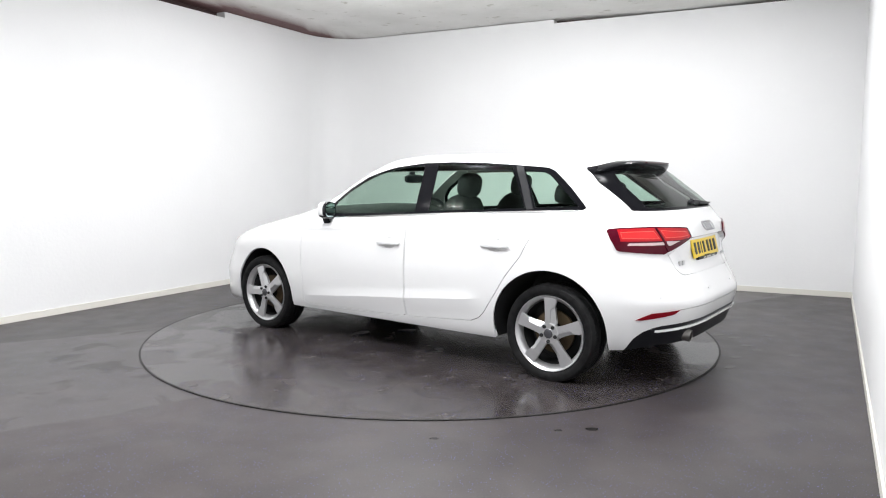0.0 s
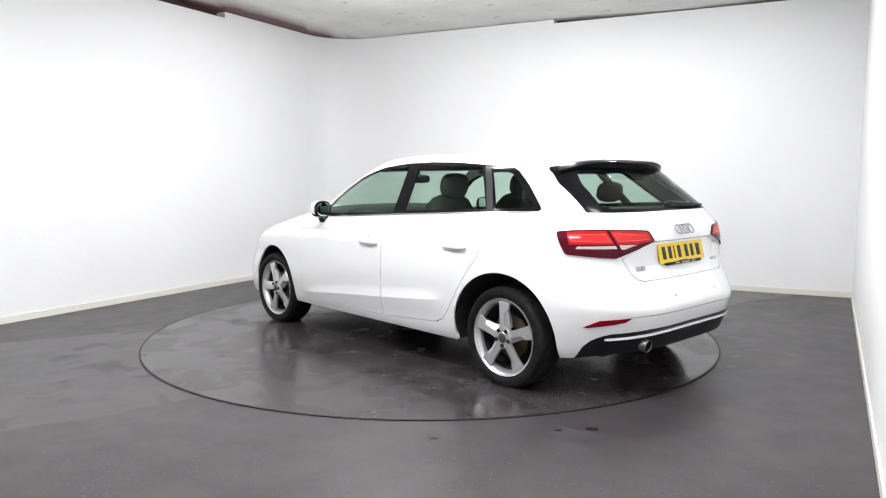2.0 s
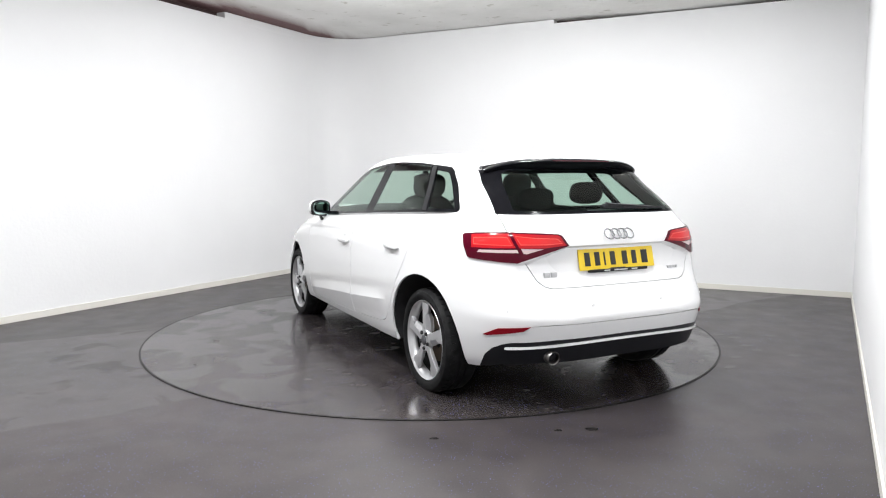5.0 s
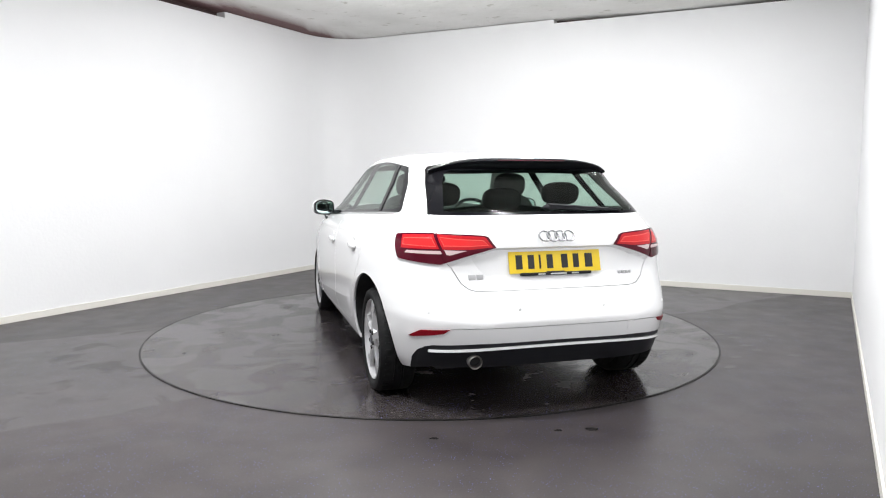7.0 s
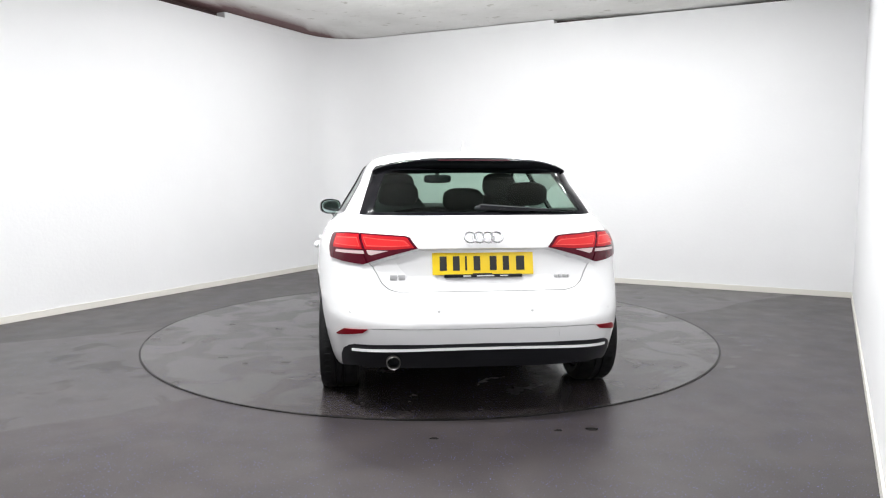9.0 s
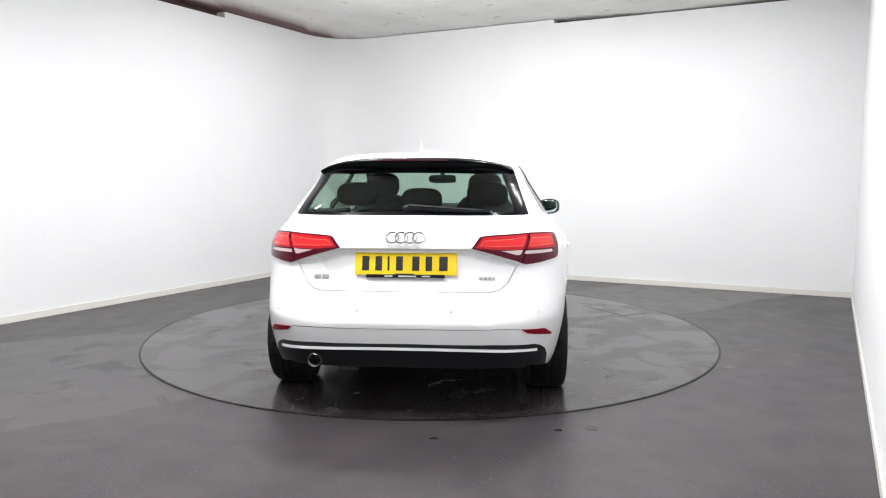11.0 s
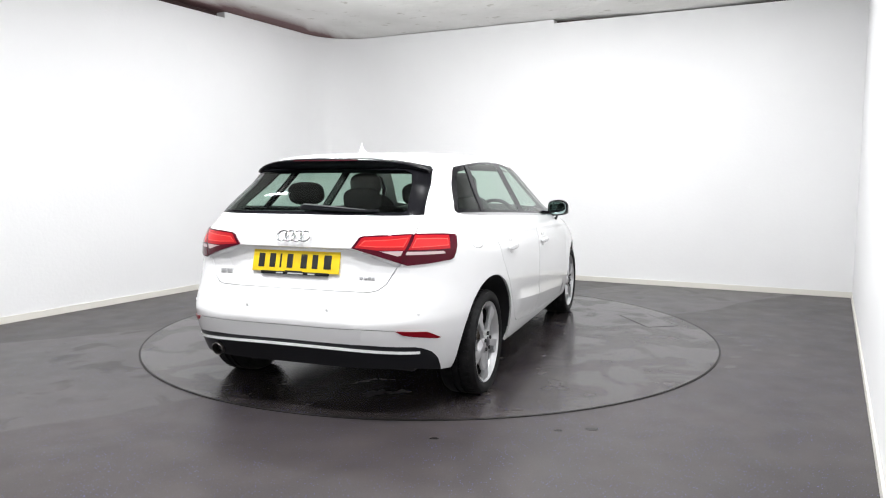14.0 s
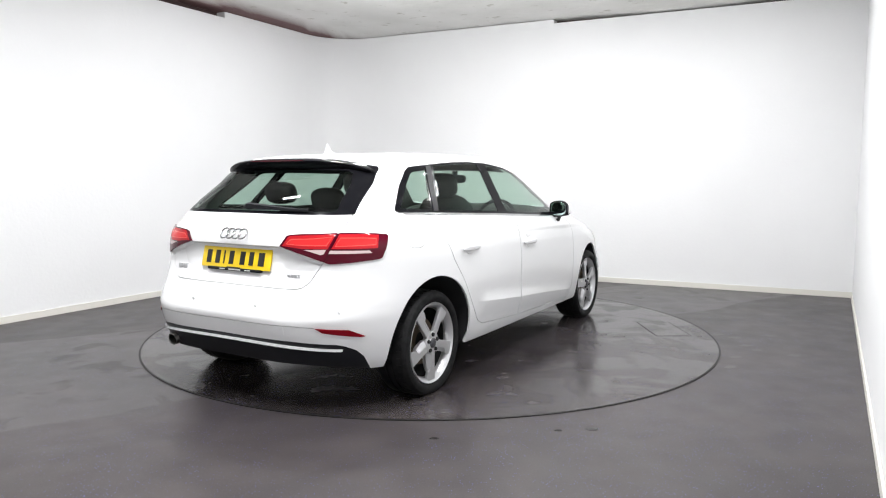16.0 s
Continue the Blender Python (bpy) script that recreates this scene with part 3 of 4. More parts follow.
DOOR_R = [(-.233, .285), (-.255, .274), (-.77, .306), (-.83, .330), (-.871, .367), (-.939, .466), (-1.034, .617), (-1.135, .746), (-1.195, .87), (-1.203, .92), (-1.165, 1.035), (-.209, .985), (-.230, .90), (-.238, .80), (-.233, .60)]
for outline, name in ((DOOR_F, "front_door"), (DOOR_R, "rear_door")):
    claim(cut(body_bm, outline, SIDE, flank), "gap_" + name)
    claim(cut(body_bm, shrink(outline, .004), SIDE, flank), name, ("gap_" + name,))
# belt strip under the side windows
BELT = [(.60, .936), (.216, .9495), (-.087, .967), (-.557, .992), (-.98, 1.013), (-1.155, 1.021), (-1.42, 1.035), (-1.44, 1.046), (-1.449, 1.040), (-1.425, 1.024), (-1.155, 1.010), (-.98, 1.002), (-.557, .981), (-.087, .956), (.216, .939), (.60, .925)]
claim(cut(body_bm, BELT, SIDE, flank), "belt_trim", ("body", "front_door", "rear_door", "gap_front_door", "gap_rear_door"))
# fuel flap
FLAP = rounded([(-1.35, .972), (-1.495, .978), (-1.545, .846), (-1.385, .840)], 2)

claim(cut(body_bm, FLAP, SIDE, flank), "flap_gap")
claim(cut(body_bm, shrink(FLAP, .003), SIDE, flank), "fuel_flap", ("flap_gap",))

# bumper apart from the wings
BUMP = [(-2.4, .10), (-.70, .10), (-.70, .24), (-.74, .61), (-.86, .641), (-.90, .651), (-1.30, .648), (-1.56, .6465), (-2.4, .6465)]
claim(cut(body_bm, BUMP, CORNER, lambda c: c.y < -1.5), "rear_bumper")

# headlamp and bonnet at the front
HEADLAMP = [(1.80, .715), (1.98, .715), (2.13, .68), (2.17, .60), (2.05, .59), (1.90, .645)]
claim(cut(body_bm, HEADLAMP, SIDE, lambda c: c.x > .40 and c.y > 1.5), "headlamp")
BONNET = [(-.1, .74), (.62, .74), (.76, .80), (.80, .86), (.74, .94), (.64, .985), (-.1, .985)]
claim(cut(body_bm, BONNET, TAIL, lambda c: c.y > .9), "bonnet")

# wheel arches
for wy, mid_z, r in ((1.290, .300, .356), (-1.302, .312, .361)):
    ring = [(wy + r * math.cos(i / 40 * math.pi), mid_z + r * math.sin(i / 40 * math.pi)) for i in range(41)]
    ring += [(wy - r * 1.0, .10), (wy + r * 1.0, .10)]
    claim(cut(body_bm, ring, SIDE, low_side), "arch_opening", tuple(tag_names))

# the sill ends a hand's width over the deck
claim(cut(body_bm, [(-1.0, .10), (.98, .10), (.98, .224), (-1.0, .212)], SIDE, low_side), "open_below", tuple(tag_names))


def piece(name, mirror=False):
    """A copy of one claimed piece: the right half, or its mirror image."""
    bm = body_bm.copy()
    layer = bm.faces.layers.int["piece"]
    k = tag_names.index(name)
    bmesh.ops.delete(bm, geom=[f for f in bm.faces if f[layer] != k], context="FACES")
    if mirror:
        for v in bm.verts:
            v.co.x = -v.co.x
        bmesh.ops.reverse_faces(bm, faces=bm.faces)
    return bm


def both(name):
    """A claimed piece that runs across the car's middle."""
    bm = piece(name)
    other = bpy.data.meshes.new("half")
    m = piece(name, True)
    m.to_mesh(other)
    m.free()
    bm.from_mesh(other)
    bpy.data.meshes.remove(other)
    bmesh.ops.remove_doubles(bm, verts=[v for v in bm.verts if abs(v.co.x) < 1e-5], dist=1e-5)
    return bm


def thicken(ob, depth, offset=-1):
    """Gives a piece of the body surface its thickness: a rim round its edges, and shading by the true surface."""
    me = ob.data
    bm = bmesh.new()
    bm.from_mesh(me)
    bm.verts.ensure_lookup_table()
    fold = lambda c: np.abs(c) if c.ndim == 1 else np.stack([np.abs(c[:, 0]), c[:, 1], c[:, 2]], 1)
    co = np.array([v.co[:] for v in bm.verts])
    flip = np.where(co[:, :1] < 0, -1.0, 1.0)
    nor = body_normals(fold(co)) * np.concatenate([flip, np.ones((len(co), 2))], 1)
    lift = depth * (offset + 1) / 2
    for v, n in zip(bm.verts, nor):
        v.co += Vector(n) * lift
    old = list(bm.faces)
    n_old = len(old)
    src = {v: Vector(n) for v, n in zip(bm.verts, nor)}
    edges = [e for e in bm.edges if e.is_boundary]
    res = bmesh.ops.extrude_edge_only(bm, edges=edges)
    for v in [g for g in res["geom"] if isinstance(g, bmesh.types.BMVert)]:
        near = next((e.other_vert(v) for e in v.link_edges if e.other_vert(v) in src), None)
        if near is not None:
            v.co = near.co - src[near] * depth
    bm.normal_update()
    bm.to_mesh(me)
    bm.free()
    me.polygons.foreach_set("use_smooth", [True] * len(me.polygons))
    # shading normals: looked up a little towards each face's middle, so that creases stay sharp
    n_loops = len(me.loops)
    vi = np.zeros(n_loops, np.int32)
    me.loops.foreach_get("vertex_index", vi)
    vco = np.zeros(len(me.vertices) * 3)
    me.vertices.foreach_get("co", vco)
    vco = vco.reshape(-1, 3)
    mid, fn = np.zeros((n_loops, 3)), np.zeros((n_loops, 3))
    fresh = np.zeros(n_loops, bool)
    for q in me.polygons:
        sl = slice(q.loop_start, q.loop_start + q.loop_total)
        mid[sl], fn[sl] = q.center[:], q.normal[:]
        fresh[sl] = q.index >= n_old
    at = vco[vi] * .88 + mid * .12
    flip = np.where(at[:, :1] < 0, -1.0, 1.0)
    n = body_normals(fold(at)) * np.concatenate([flip, np.ones((n_loops, 2))], 1)
    n[fresh] = fn[fresh]
    me.normals_split_custom_set([tuple(q) for q in n])
    return ob


# ---- the turntable ----
RADIUS = 2.2155
disc_bm = bmesh.new()
bmesh.ops.create_cone(disc_bm, cap_ends=True, segments=160, radius1=RADIUS - .010, radius2=RADIUS - .010, depth=.008, matrix=Matrix.Translation((0, 0, .000)))
turntable = tagged(new("turntable"), "round dark grey vehicle turntable set flush in floor, wet", "turntable")
part("deck", disc_bm, DISC, turntable, smooth=False)
rim_bm = bmesh.new()
for r0, r1, h in ((RADIUS - .016, RADIUS - .003, .0046),):
    loops = [[rim_bm.verts.new((r * math.cos(i / 160 * math.tau), r * math.sin(i / 160 * math.tau), z)) for i in range(160)] for r, z in ((r0, 0.0), (r0, h), (r1, h), (r1, 0.0))]
    for a, b in zip(loops, loops[1:]):
        for i in range(160):
            rim_bm.faces.new((a[i], b[i], b[(i + 1) % 160], a[(i + 1) % 160]))
bmesh.ops.recalc_face_normals(rim_bm, faces=rim_bm.faces)
part("edge_strip", rim_bm, EDGE, turntable, "thin dark metal edge ring")
def on_deck(bm):
    bmesh.ops.transform(bm, matrix=pose(1.64, 0.94, 0, 0, 0, -58.5), verts=bm.verts)
    return bm


part("plate_frame", on_deck(box(-.266, .266, -.140, .140, 0, .0048, .0006)), EDGE, turntable, "dark groove round the access plate", smooth=False)
part("access_plate", on_deck(box(-.258, .258, -.132, .132, 0, .0056, .0006)), DISC, turntable, "oblong access plate in the deck", smooth=False)

# ---- the car ----
car = tagged(new("car"), "white five-door hatchback car with silver alloy wheels, parked on turntable", "car")
HUB_X, HUB_FRONT, HUB_REAR, HUB_Z = 0.852, 1.300, -1.314, 0.287

whole = both("body")
for name in ("flap_gap", "fuel_flap"):       # the flap is on the right side alone
    extra = piece(name, True)
    extra_me = bpy.data.meshes.new("extra")
    extra.to_mesh(extra_me)
    extra.free()
    whole.from_mesh(extra_me)
    bpy.data.meshes.remove(extra_me)
bmesh.ops.remove_doubles(whole, verts=[v for v in whole.verts if v.co.x < 0 and -1.6 < v.co.y < -1.3 and v.co.z > .8], dist=2e-6)
thicken(part("body", whole, PAINT, car), .012)
thicken(part("fuel_flap", piece("fuel_flap"), PAINT, car), .008)
tailgate = thicken(part("tailgate", both("tailgate"), PAINT, car), .012)
bumper = thicken(part("rear_bumper", both("rear_bumper"), PAINT, car), .010)
thicken(part("bonnet", both("bonnet"), PAINT, car), .010)
thicken(part("windscreen", both("windscreen"), GLASS, car, "green-tinted windscreen"), .004)
thicken(part("hatch_frame", both("hatch_frame"), SATIN, tailgate, "gloss black surround of the rear window"), .008)
thicken(part("rear_window", both("rear_window"), GLASS_DARK, tailgate, "dark tinted rear window"), .004)
thicken(part("diffuser", both("diffuser"), PLASTIC, bumper, "matt black lower bumper"), .010)
for m in (False, True):
    door = thicken(part("front_door", piece("front_door", m), PAINT, car), .012)
    door2 = thicken(part("rear_door", piece("rear_door", m), PAINT, car), .012)
    frame_ob = thicken(part("window_frame", piece("window_frame", m), FRAME, car, "black side window surround"), .008)
    thicken(part("pillar_trim", piece("pillar_trim", m), PILLAR, frame_ob, "dark grey pillar cover"), .010, 0)
    thicken(part("front_side_glass", piece("front_side_glass", m), GLASS, door, "green-tinted window"), .004)
    thicken(part("rear_side_glass", piece("rear_side_glass", m), GLASS, door2, "green-tinted window"), .004)
    thicken(part("quarter_glass", piece("quarter_glass", m), GLASS, frame_ob, "small fixed window"), .004)
    thicken(part("belt_trim", piece("belt_trim", m), CHROME, car, "thin bright trim strip"), .010, 0)
    lamp = thicken(part("tail_lamp", piece("tail_lamp", m), LAMP_DARK, car, "dark red tail lamp"), .012, .4)
    for name, kind_of, mat, proud in (("inner_red", "red_lens", LAMP_RED, .35), ("outer_red", "red_lens", LAMP_RED, .35), ("inner_clear", "clear_lens", LAMP_CLEAR, .35), ("outer_clear", "clear_lens", LAMP_CLEAR, .35),
                                      ("inner_glow", "bright_lens", LAMP_GLOW, .15), ("outer_glow", "bright_lens", LAMP_GLOW, .15), ("inner_line", "light_guide", LAMP_LINE, .30), ("outer_line", "light_guide", LAMP_LINE, .30),
                                      ("inner_core", "lens_core", LAMP_GLOW, .10), ("outer_core", "lens_core", LAMP_GLOW, .10), ("lamp_joint", "lamp_joint", LAMP_DARK, -.6)):
        thicken(part(kind_of, piece(name, m), mat, lamp), .012, proud)
    thicken(part("reflector", piece("reflector", m), LAMP_RED2, bumper, "red reflector"), .008, .3)
    thicken(part("headlamp", piece("headlamp", m), LAMP_CLEAR, car, "clear headlamp"), .010)

# dark inner skin behind the gaps, arch liners and floor
inner_bm = half_shell()
bmesh.ops.delete(inner_bm, geom=[f for f in inner_bm.faces if f.calc_center_median().z > .93 or f.calc_center_median().z < .30 or (f.calc_center_median().y < -1.55 and f.calc_center_median().z < .52)], context="FACES")
for v in inner_bm.verts:
    v.co.x *= .965
    v.co.y = MID + (v.co.y - MID) * .985
ring_keep = [f for f in inner_bm.faces if any((f.calc_center_median().y - wy) ** 2 + (f.calc_center_median().z - .305) ** 2 < .43 ** 2 and f.calc_center_median().x > .45 for wy in (1.308, -1.316))]
bmesh.ops.delete(inner_bm, geom=ring_keep, context="FACES")
mirror_me = bpy.data.meshes.new("half")
inner_bm.to_mesh(mirror_me)
n_before = len(inner_bm.verts)
inner_bm.from_mesh(mirror_me)
inner_bm.verts.ensure_lookup_table()
for v in inner_bm.verts[n_before:]:
    v.co.x = -v.co.x
bpy.data.meshes.remove(mirror_me)
part("inner_skin", inner_bm, PAINT, car, "white painted door frames behind the gaps")

# trim inside the cabin: roof, pillars and hatch lined in grey
for name in ("body", "tailgate"):
    bm = both(name)
    bmesh.ops.delete(bm, geom=[f for f in bm.faces if f.calc_center_median().z < .94], context="FACES")
    co = np.array([v.co[:] for v in bm.verts])
    nor = body_normals(np.stack([np.abs(co[:, 0]), co[:, 1], co[:, 2]], 1))
    nor[:, 0] *= np.where(co[:, 0] < 0, -1, 1)
    for v, n in zip(bm.verts, nor):
        v.co -= Vector(n) * .016
    bmesh.ops.reverse_faces(bm, faces=bm.faces)
    part("cabin_lining", bm, TRIM_GREY, car, "dark grey cabin trim")

for s in (-1, 1):
    for wy, mid_z, r in ((1.290, .300, .352), (-1.302, .312, .357)):
        bm = bmesh.new()
        steps = 28
        rows = []
        spans = [(wy + r * math.cos(i / steps * math.pi * 1.16 - .25), mid_z + r * math.sin(i / steps * math.pi * 1.16 - .25)) for i in range(steps + 1)]
        for outer in (False, True):
            rows.append([bm.verts.new((s * ((float(side_x(y, max(z, .2))) - .014) if outer else .50), y, z)) for y, z in spans])
        for i in range(steps):
            bm.faces.new((rows[0][i], rows[0][i + 1], rows[1][i + 1], rows[1][i]))
        bm.faces.new(rows[0])
        part("arch_liner", bm, DARK, car, "black wheel arch liner")

under = box(-.62, .62, -1.86, 2.0, .225, .27, .02)
part("underbody", under, DARK, car, "black underbody")
for s in (-1, 1):
    part("sill", box(s * .83 - .02, s * .83 + .02, -.95, .95, .222, .26, .006), PAINT, car)


# ---- wheels ----
def lathe(profile, seg=64):
    """Turns (axial x, radius) pairs round the x axis."""
    bm = bmesh.new()
    rings = [[bm.verts.new((x, r * math.cos(i / seg * math.tau), r * math.sin(i / seg * math.tau))) for i in range(seg)] for x, r in profile]
    for a, b in zip(rings, rings[1:]):
        for i in range(seg):
            bm.faces.new((a[i], a[(i + 1) % seg], b[(i + 1) % seg], b[i]))
    bmesh.ops.recalc_face_normals(bm, faces=bm.faces)
    return bm


def spoke_bm(points, x_hub, x_rim, depth):
    """A blade from hub to rim: plan points (across, out), face dished from hub to rim."""
    bm = bmesh.new()
    top, low = [], []
    for a, r, *given in points:
        f = max(0, min(1, (r - .05) / .17))
        x = given[0] if given else x_hub + (x_rim - x_hub) * f ** .7
        top.append(bm.verts.new((x, a, r)))
        low.append(bm.verts.new((x - depth, a * .9, r)))
    n = len(points)
    for i in range(n):
        bm.faces.new((top[i], top[(i + 1) % n], low[(i + 1) % n], low[i]))
    bm.faces.new(top)
    bm.faces.new(low[::-1])
    bmesh.ops.recalc_face_normals(bm, faces=bm.faces)
    bmesh.ops.bevel(bm, geom=[e for e in bm.edges if all(v in top for v in e.verts)], offset=.0035, segments=2, affect="EDGES")
    return bm


def build_wheel(name):
    """Outside looks along +x; the middle of the hub cap is at x = 0."""
    w = new(name)
    w.parent = car
    part("tyre", lathe([(-.030, .232), (-.012, .236), (.004, .252), (.010, .275), (.004, .295), (-.014, .306), (-.030, .309), (-.075, .311), (-.078, .304), (-.086, .304), (-.089, .311),
                        (-.118, .311), (-.121, .304), (-.129, .304), (-.132, .311), (-.185, .309), (-.205, .295), (-.212, .265), (-.195, .230)], 72), RUBBER, w, "black rubber tyre")
    lug_me = None
    for i in range(48):
        bm = box(-.030, .0, -.004, .004, .292, .3125, .001)
        for v in bm.verts:
            v.co = Matrix.Rotation(i / 48 * math.tau, 4, "X") @ (Matrix.Translation((-.022, 0, 0)) @ v.co)
        if lug_me is None:
            lug_me = bm
        else:
            tmp = bpy.data.meshes.new("lug")
            bm.to_mesh(tmp)
            bm.free()
            lug_me.from_mesh(tmp)
            bpy.data.meshes.remove(tmp)
    tagged(part("tread", lug_me, RUBBER, w), kind="stuff")
    rim = part("rim", lathe([(-.19, .222), (-.05, .205), (-.028, .212), (-.012, .222), (-.004, .231), (.000, .237), (-.006, .240), (-.03, .236)], 72), RIM, w, "silver five-spoke alloy wheel")
    part("barrel", lathe([(-.17, .03), (-.165, .20), (-.05, .203)], 48), DARK, w, "dark inside of the wheel")
    part("brake_disc", lathe([(-.085, .06), (-.082, .136), (-.100, .137), (-.102, .06)], 48), BRAKE, w, "brown-tinted brake disc")
    blade = [(-.031, .045), (.016, .045), (.013, .146), (.020, .158), (.039, .166), (.049, .200), (.047, .226), (-.039, .226), (-.035, .19), (-.029, .10)]
    facet = [(.014, .045, -.006), (.048, .060, -.024), (.040, .085, -.030), (.036, .130, -.028), (.041, .166, -.012), (.020, .157, -.008), (.012, .146, -.007)]
    for i in range(5):
        turn = Matrix.Rotation(i / 5 * math.tau, 4, "X")
        for pts, xh, xr, nm in ((blade, -.004, -.008, "spoke"), (facet, -.010, -.016, "spoke_facet")):
            bm = spoke_bm(pts, xh, xr, .022)
            bmesh.ops.transform(bm, matrix=turn, verts=bm.verts)
            part(nm, bm, RIM, w)
        bolt = bmesh.new()
        bmesh.ops.create_cone(bolt, cap_ends=True, segments=12, radius1=.0125, radius2=.011, depth=.010, matrix=Matrix.Rotation((i + .5) / 5 * math.tau, 4, "X") @ Matrix.Translation((.0, 0, .050)) @ Matrix.Rotation(radians(90), 4, "Y"))
        part("bolt", bolt, DARK, w, "dark wheel bolt in its well")
    part("hub", lathe([(-.03, .070), (-.008, .068), (-.003, .064), (-.003, .032), (-.001, .030)], 40), RIM, w)
    part("hub_cap", lathe([(-.006, .030), (.003, .029), (.006, .024), (.006, .002)], 32), CAP, w, "dark grey hub cap")
    return w


wheel_master = build_wheel("wheel")
wheel_poses = []
for wy in (HUB_FRONT, HUB_REAR):
    for s in (1, -1):
        spin = {(1, 1): 10, (-1, 1): 18, (1, -1): 36, (-1, -1): 0}[(s, 1 if wy > 0 else -1)]
        m = pose(s * HUB_X, wy, HUB_Z) @ (Matrix() if s > 0 else pose(0, 0, 0, 0, 0, 180)) @ Matrix.Rotation(radians(spin), 4, "X") @ Matrix.Scale(.972, 4)
        wheel_poses.append(m)
for m in wheel_poses[1:]:
    copy_thing(wheel_master, m)
wheel_master.matrix_basis = wheel_poses[0]


# ---- details at the tail ----
# spoiler: a deep lip over the rear window
sp = bmesh.new()
cols = 41
rings = []
for i in range(cols):
    x = -.553 + i / (cols - 1) * 1.106
    ax = abs(x) / .553
    zt = 1.340 - .016 * ax ** 2 - .056 * ax ** 5
    k = 1 - .80 * ax ** 5
    y0 = max(float(tail_y(x * .95, zt)), -1.49)
    reach = .15 * (1 - .93 * ax ** 3.2)
    tip = y0 - reach
    rings.append([sp.verts.new(p) for p in ((x, y0 + .06 * k, zt + .002), (x, y0 - .05 * k, zt - .001), (x, tip + .012 * k, zt - .008 * k), (x, tip, zt - .016 * k), (x, tip + .012 * k, zt - .046 * k), (x, tip + .045 * k, zt - .064 * k),
                                              (x, max(float(tail_y(x, zt - .088 * k)), tip + .05 * k) + .01, zt - .088 * k), (x, y0 + .10 * k, zt - .06 * k))])
for a, b in zip(rings, rings[1:]):
    for j in range(8):
        sp.faces.new((a[j], b[j], b[(j + 1) % 8], a[(j + 1) % 8]))
sp.faces.new(rings[0])
sp.faces.new(rings[-1][::-1])
bmesh.ops.recalc_face_normals(sp, faces=sp.faces)
spoiler = part("spoiler", sp, SATIN, tailgate, "gloss black roof spoiler", angle=50)
stop = bmesh.new()
y = float(tail_y(0, 1.335))
box(-.20, .20, y - .152, y - .138, 1.318, 1.3255, 0, stop)
part("brake_light", stop, LAMP_STOP, spoiler, "thin dark red high brake light", smooth=False)


def ribbon(points, width, depth):
    """A flat bar through places, facing -y."""
    bm = bmesh.new()
    rings = []
    for p in points:
        x, y, z = p
        rings.append([bm.verts.new(q) for q in ((x, y - depth, z - width / 2), (x, y - depth, z + width / 2), (x, y + depth, z + width / 2), (x, y + depth, z - width / 2))])
    for a, b in zip(rings, rings[1:]):
        for j in range(4):
            bm.faces.new((a[j], b[j], b[(j + 1) % 4], a[(j + 1) % 4]))
    bm.faces.new(rings[0])
    bm.faces.new(rings[-1][::-1])
    bmesh.ops.recalc_face_normals(bm, faces=bm.faces)
    return bm


# white bar let into the black lower bumper, with a shadow lip above
bar = []
for i in range(49):
    x = -.672 + i / 48 * 1.344
    z = .374 - .028 * (abs(x) / .672) ** 3
    bar.append((x, float(tail_y(x, z)) - .004, z))
part("bumper_bar", ribbon(bar, .012, .010), PAINT, bumper, "thin white bar across lower bumper")

# number plate with its holder, on the tailgate
plate = part("number_plate", box(-.26, .26, -2.012, -2.004, .735, .846, .002), PLATE, tailgate, "yellow number plate")
for v in plate.data.vertices:
    v.co.y += (v.co.z - .785) * .25 + .032
for i, x in enumerate((-.205, -.138, -.088, -.032, .052, .118, .192)):
    w = (.022, .021, .006, .021, .022, .020, .026)[i]
    b = part("plate_bar", box(x - w * .82, x + w * .82, -2.0145, -2.009, .757, .828, .001), PRINT, plate)
    for v in b.data.vertices:
        v.co.y += (v.co.z - .785) * .25 + .032
part("plate_text", box(-.055, .045, -1.9965, -1.990, .738, .7425), PRINT, plate, smooth=False)
holder = part("plate_holder", box(-.20, .20, -2.000, -1.970, .722, .738, .002), PLASTIC, tailgate, "black plate holder")
for x0, x1 in ((-.105, -.065), (-.035, .055), (.085, .125)):
    part("holder_text", box(x0, x1, -2.002, -1.9995, .7265, .7335), PALE, holder, smooth=False)

# emblem of four rings, and two small letter bars
for i in range(4):
    bm = bmesh.new()
    rad, thick = .031, .0042
    seg = 36
    loops = []
    for k in range(seg):
        a = k / seg * math.tau
        loops.append([bm.verts.new(((rad + thick * math.cos(q)) * math.cos(a), -thick * .8 * math.sin(q), (rad + thick * math.cos(q)) * math.sin(a))) for q in (i2 / 8 * math.tau for i2 in range(8))])
    for k in range(seg):
        for q in range(8):
            bm.faces.new((loops[k][q], loops[(k + 1) % seg][q], loops[(k + 1) % seg][(q + 1) % 8], loops[k][(q + 1) % 8]))
    bmesh.ops.recalc_face_normals(bm, faces=bm.faces)
    x = -.0675 + i * .045
    bmesh.ops.transform(bm, matrix=Matrix.Translation((x, float(tail_y(x, .926)) - .008 - .001 * (i % 2), .926)) @ Matrix.Rotation(radians(-34), 4, "X"), verts=bm.verts)
    part("emblem_ring", bm, EMBLEM, tailgate, "chrome emblem ring")
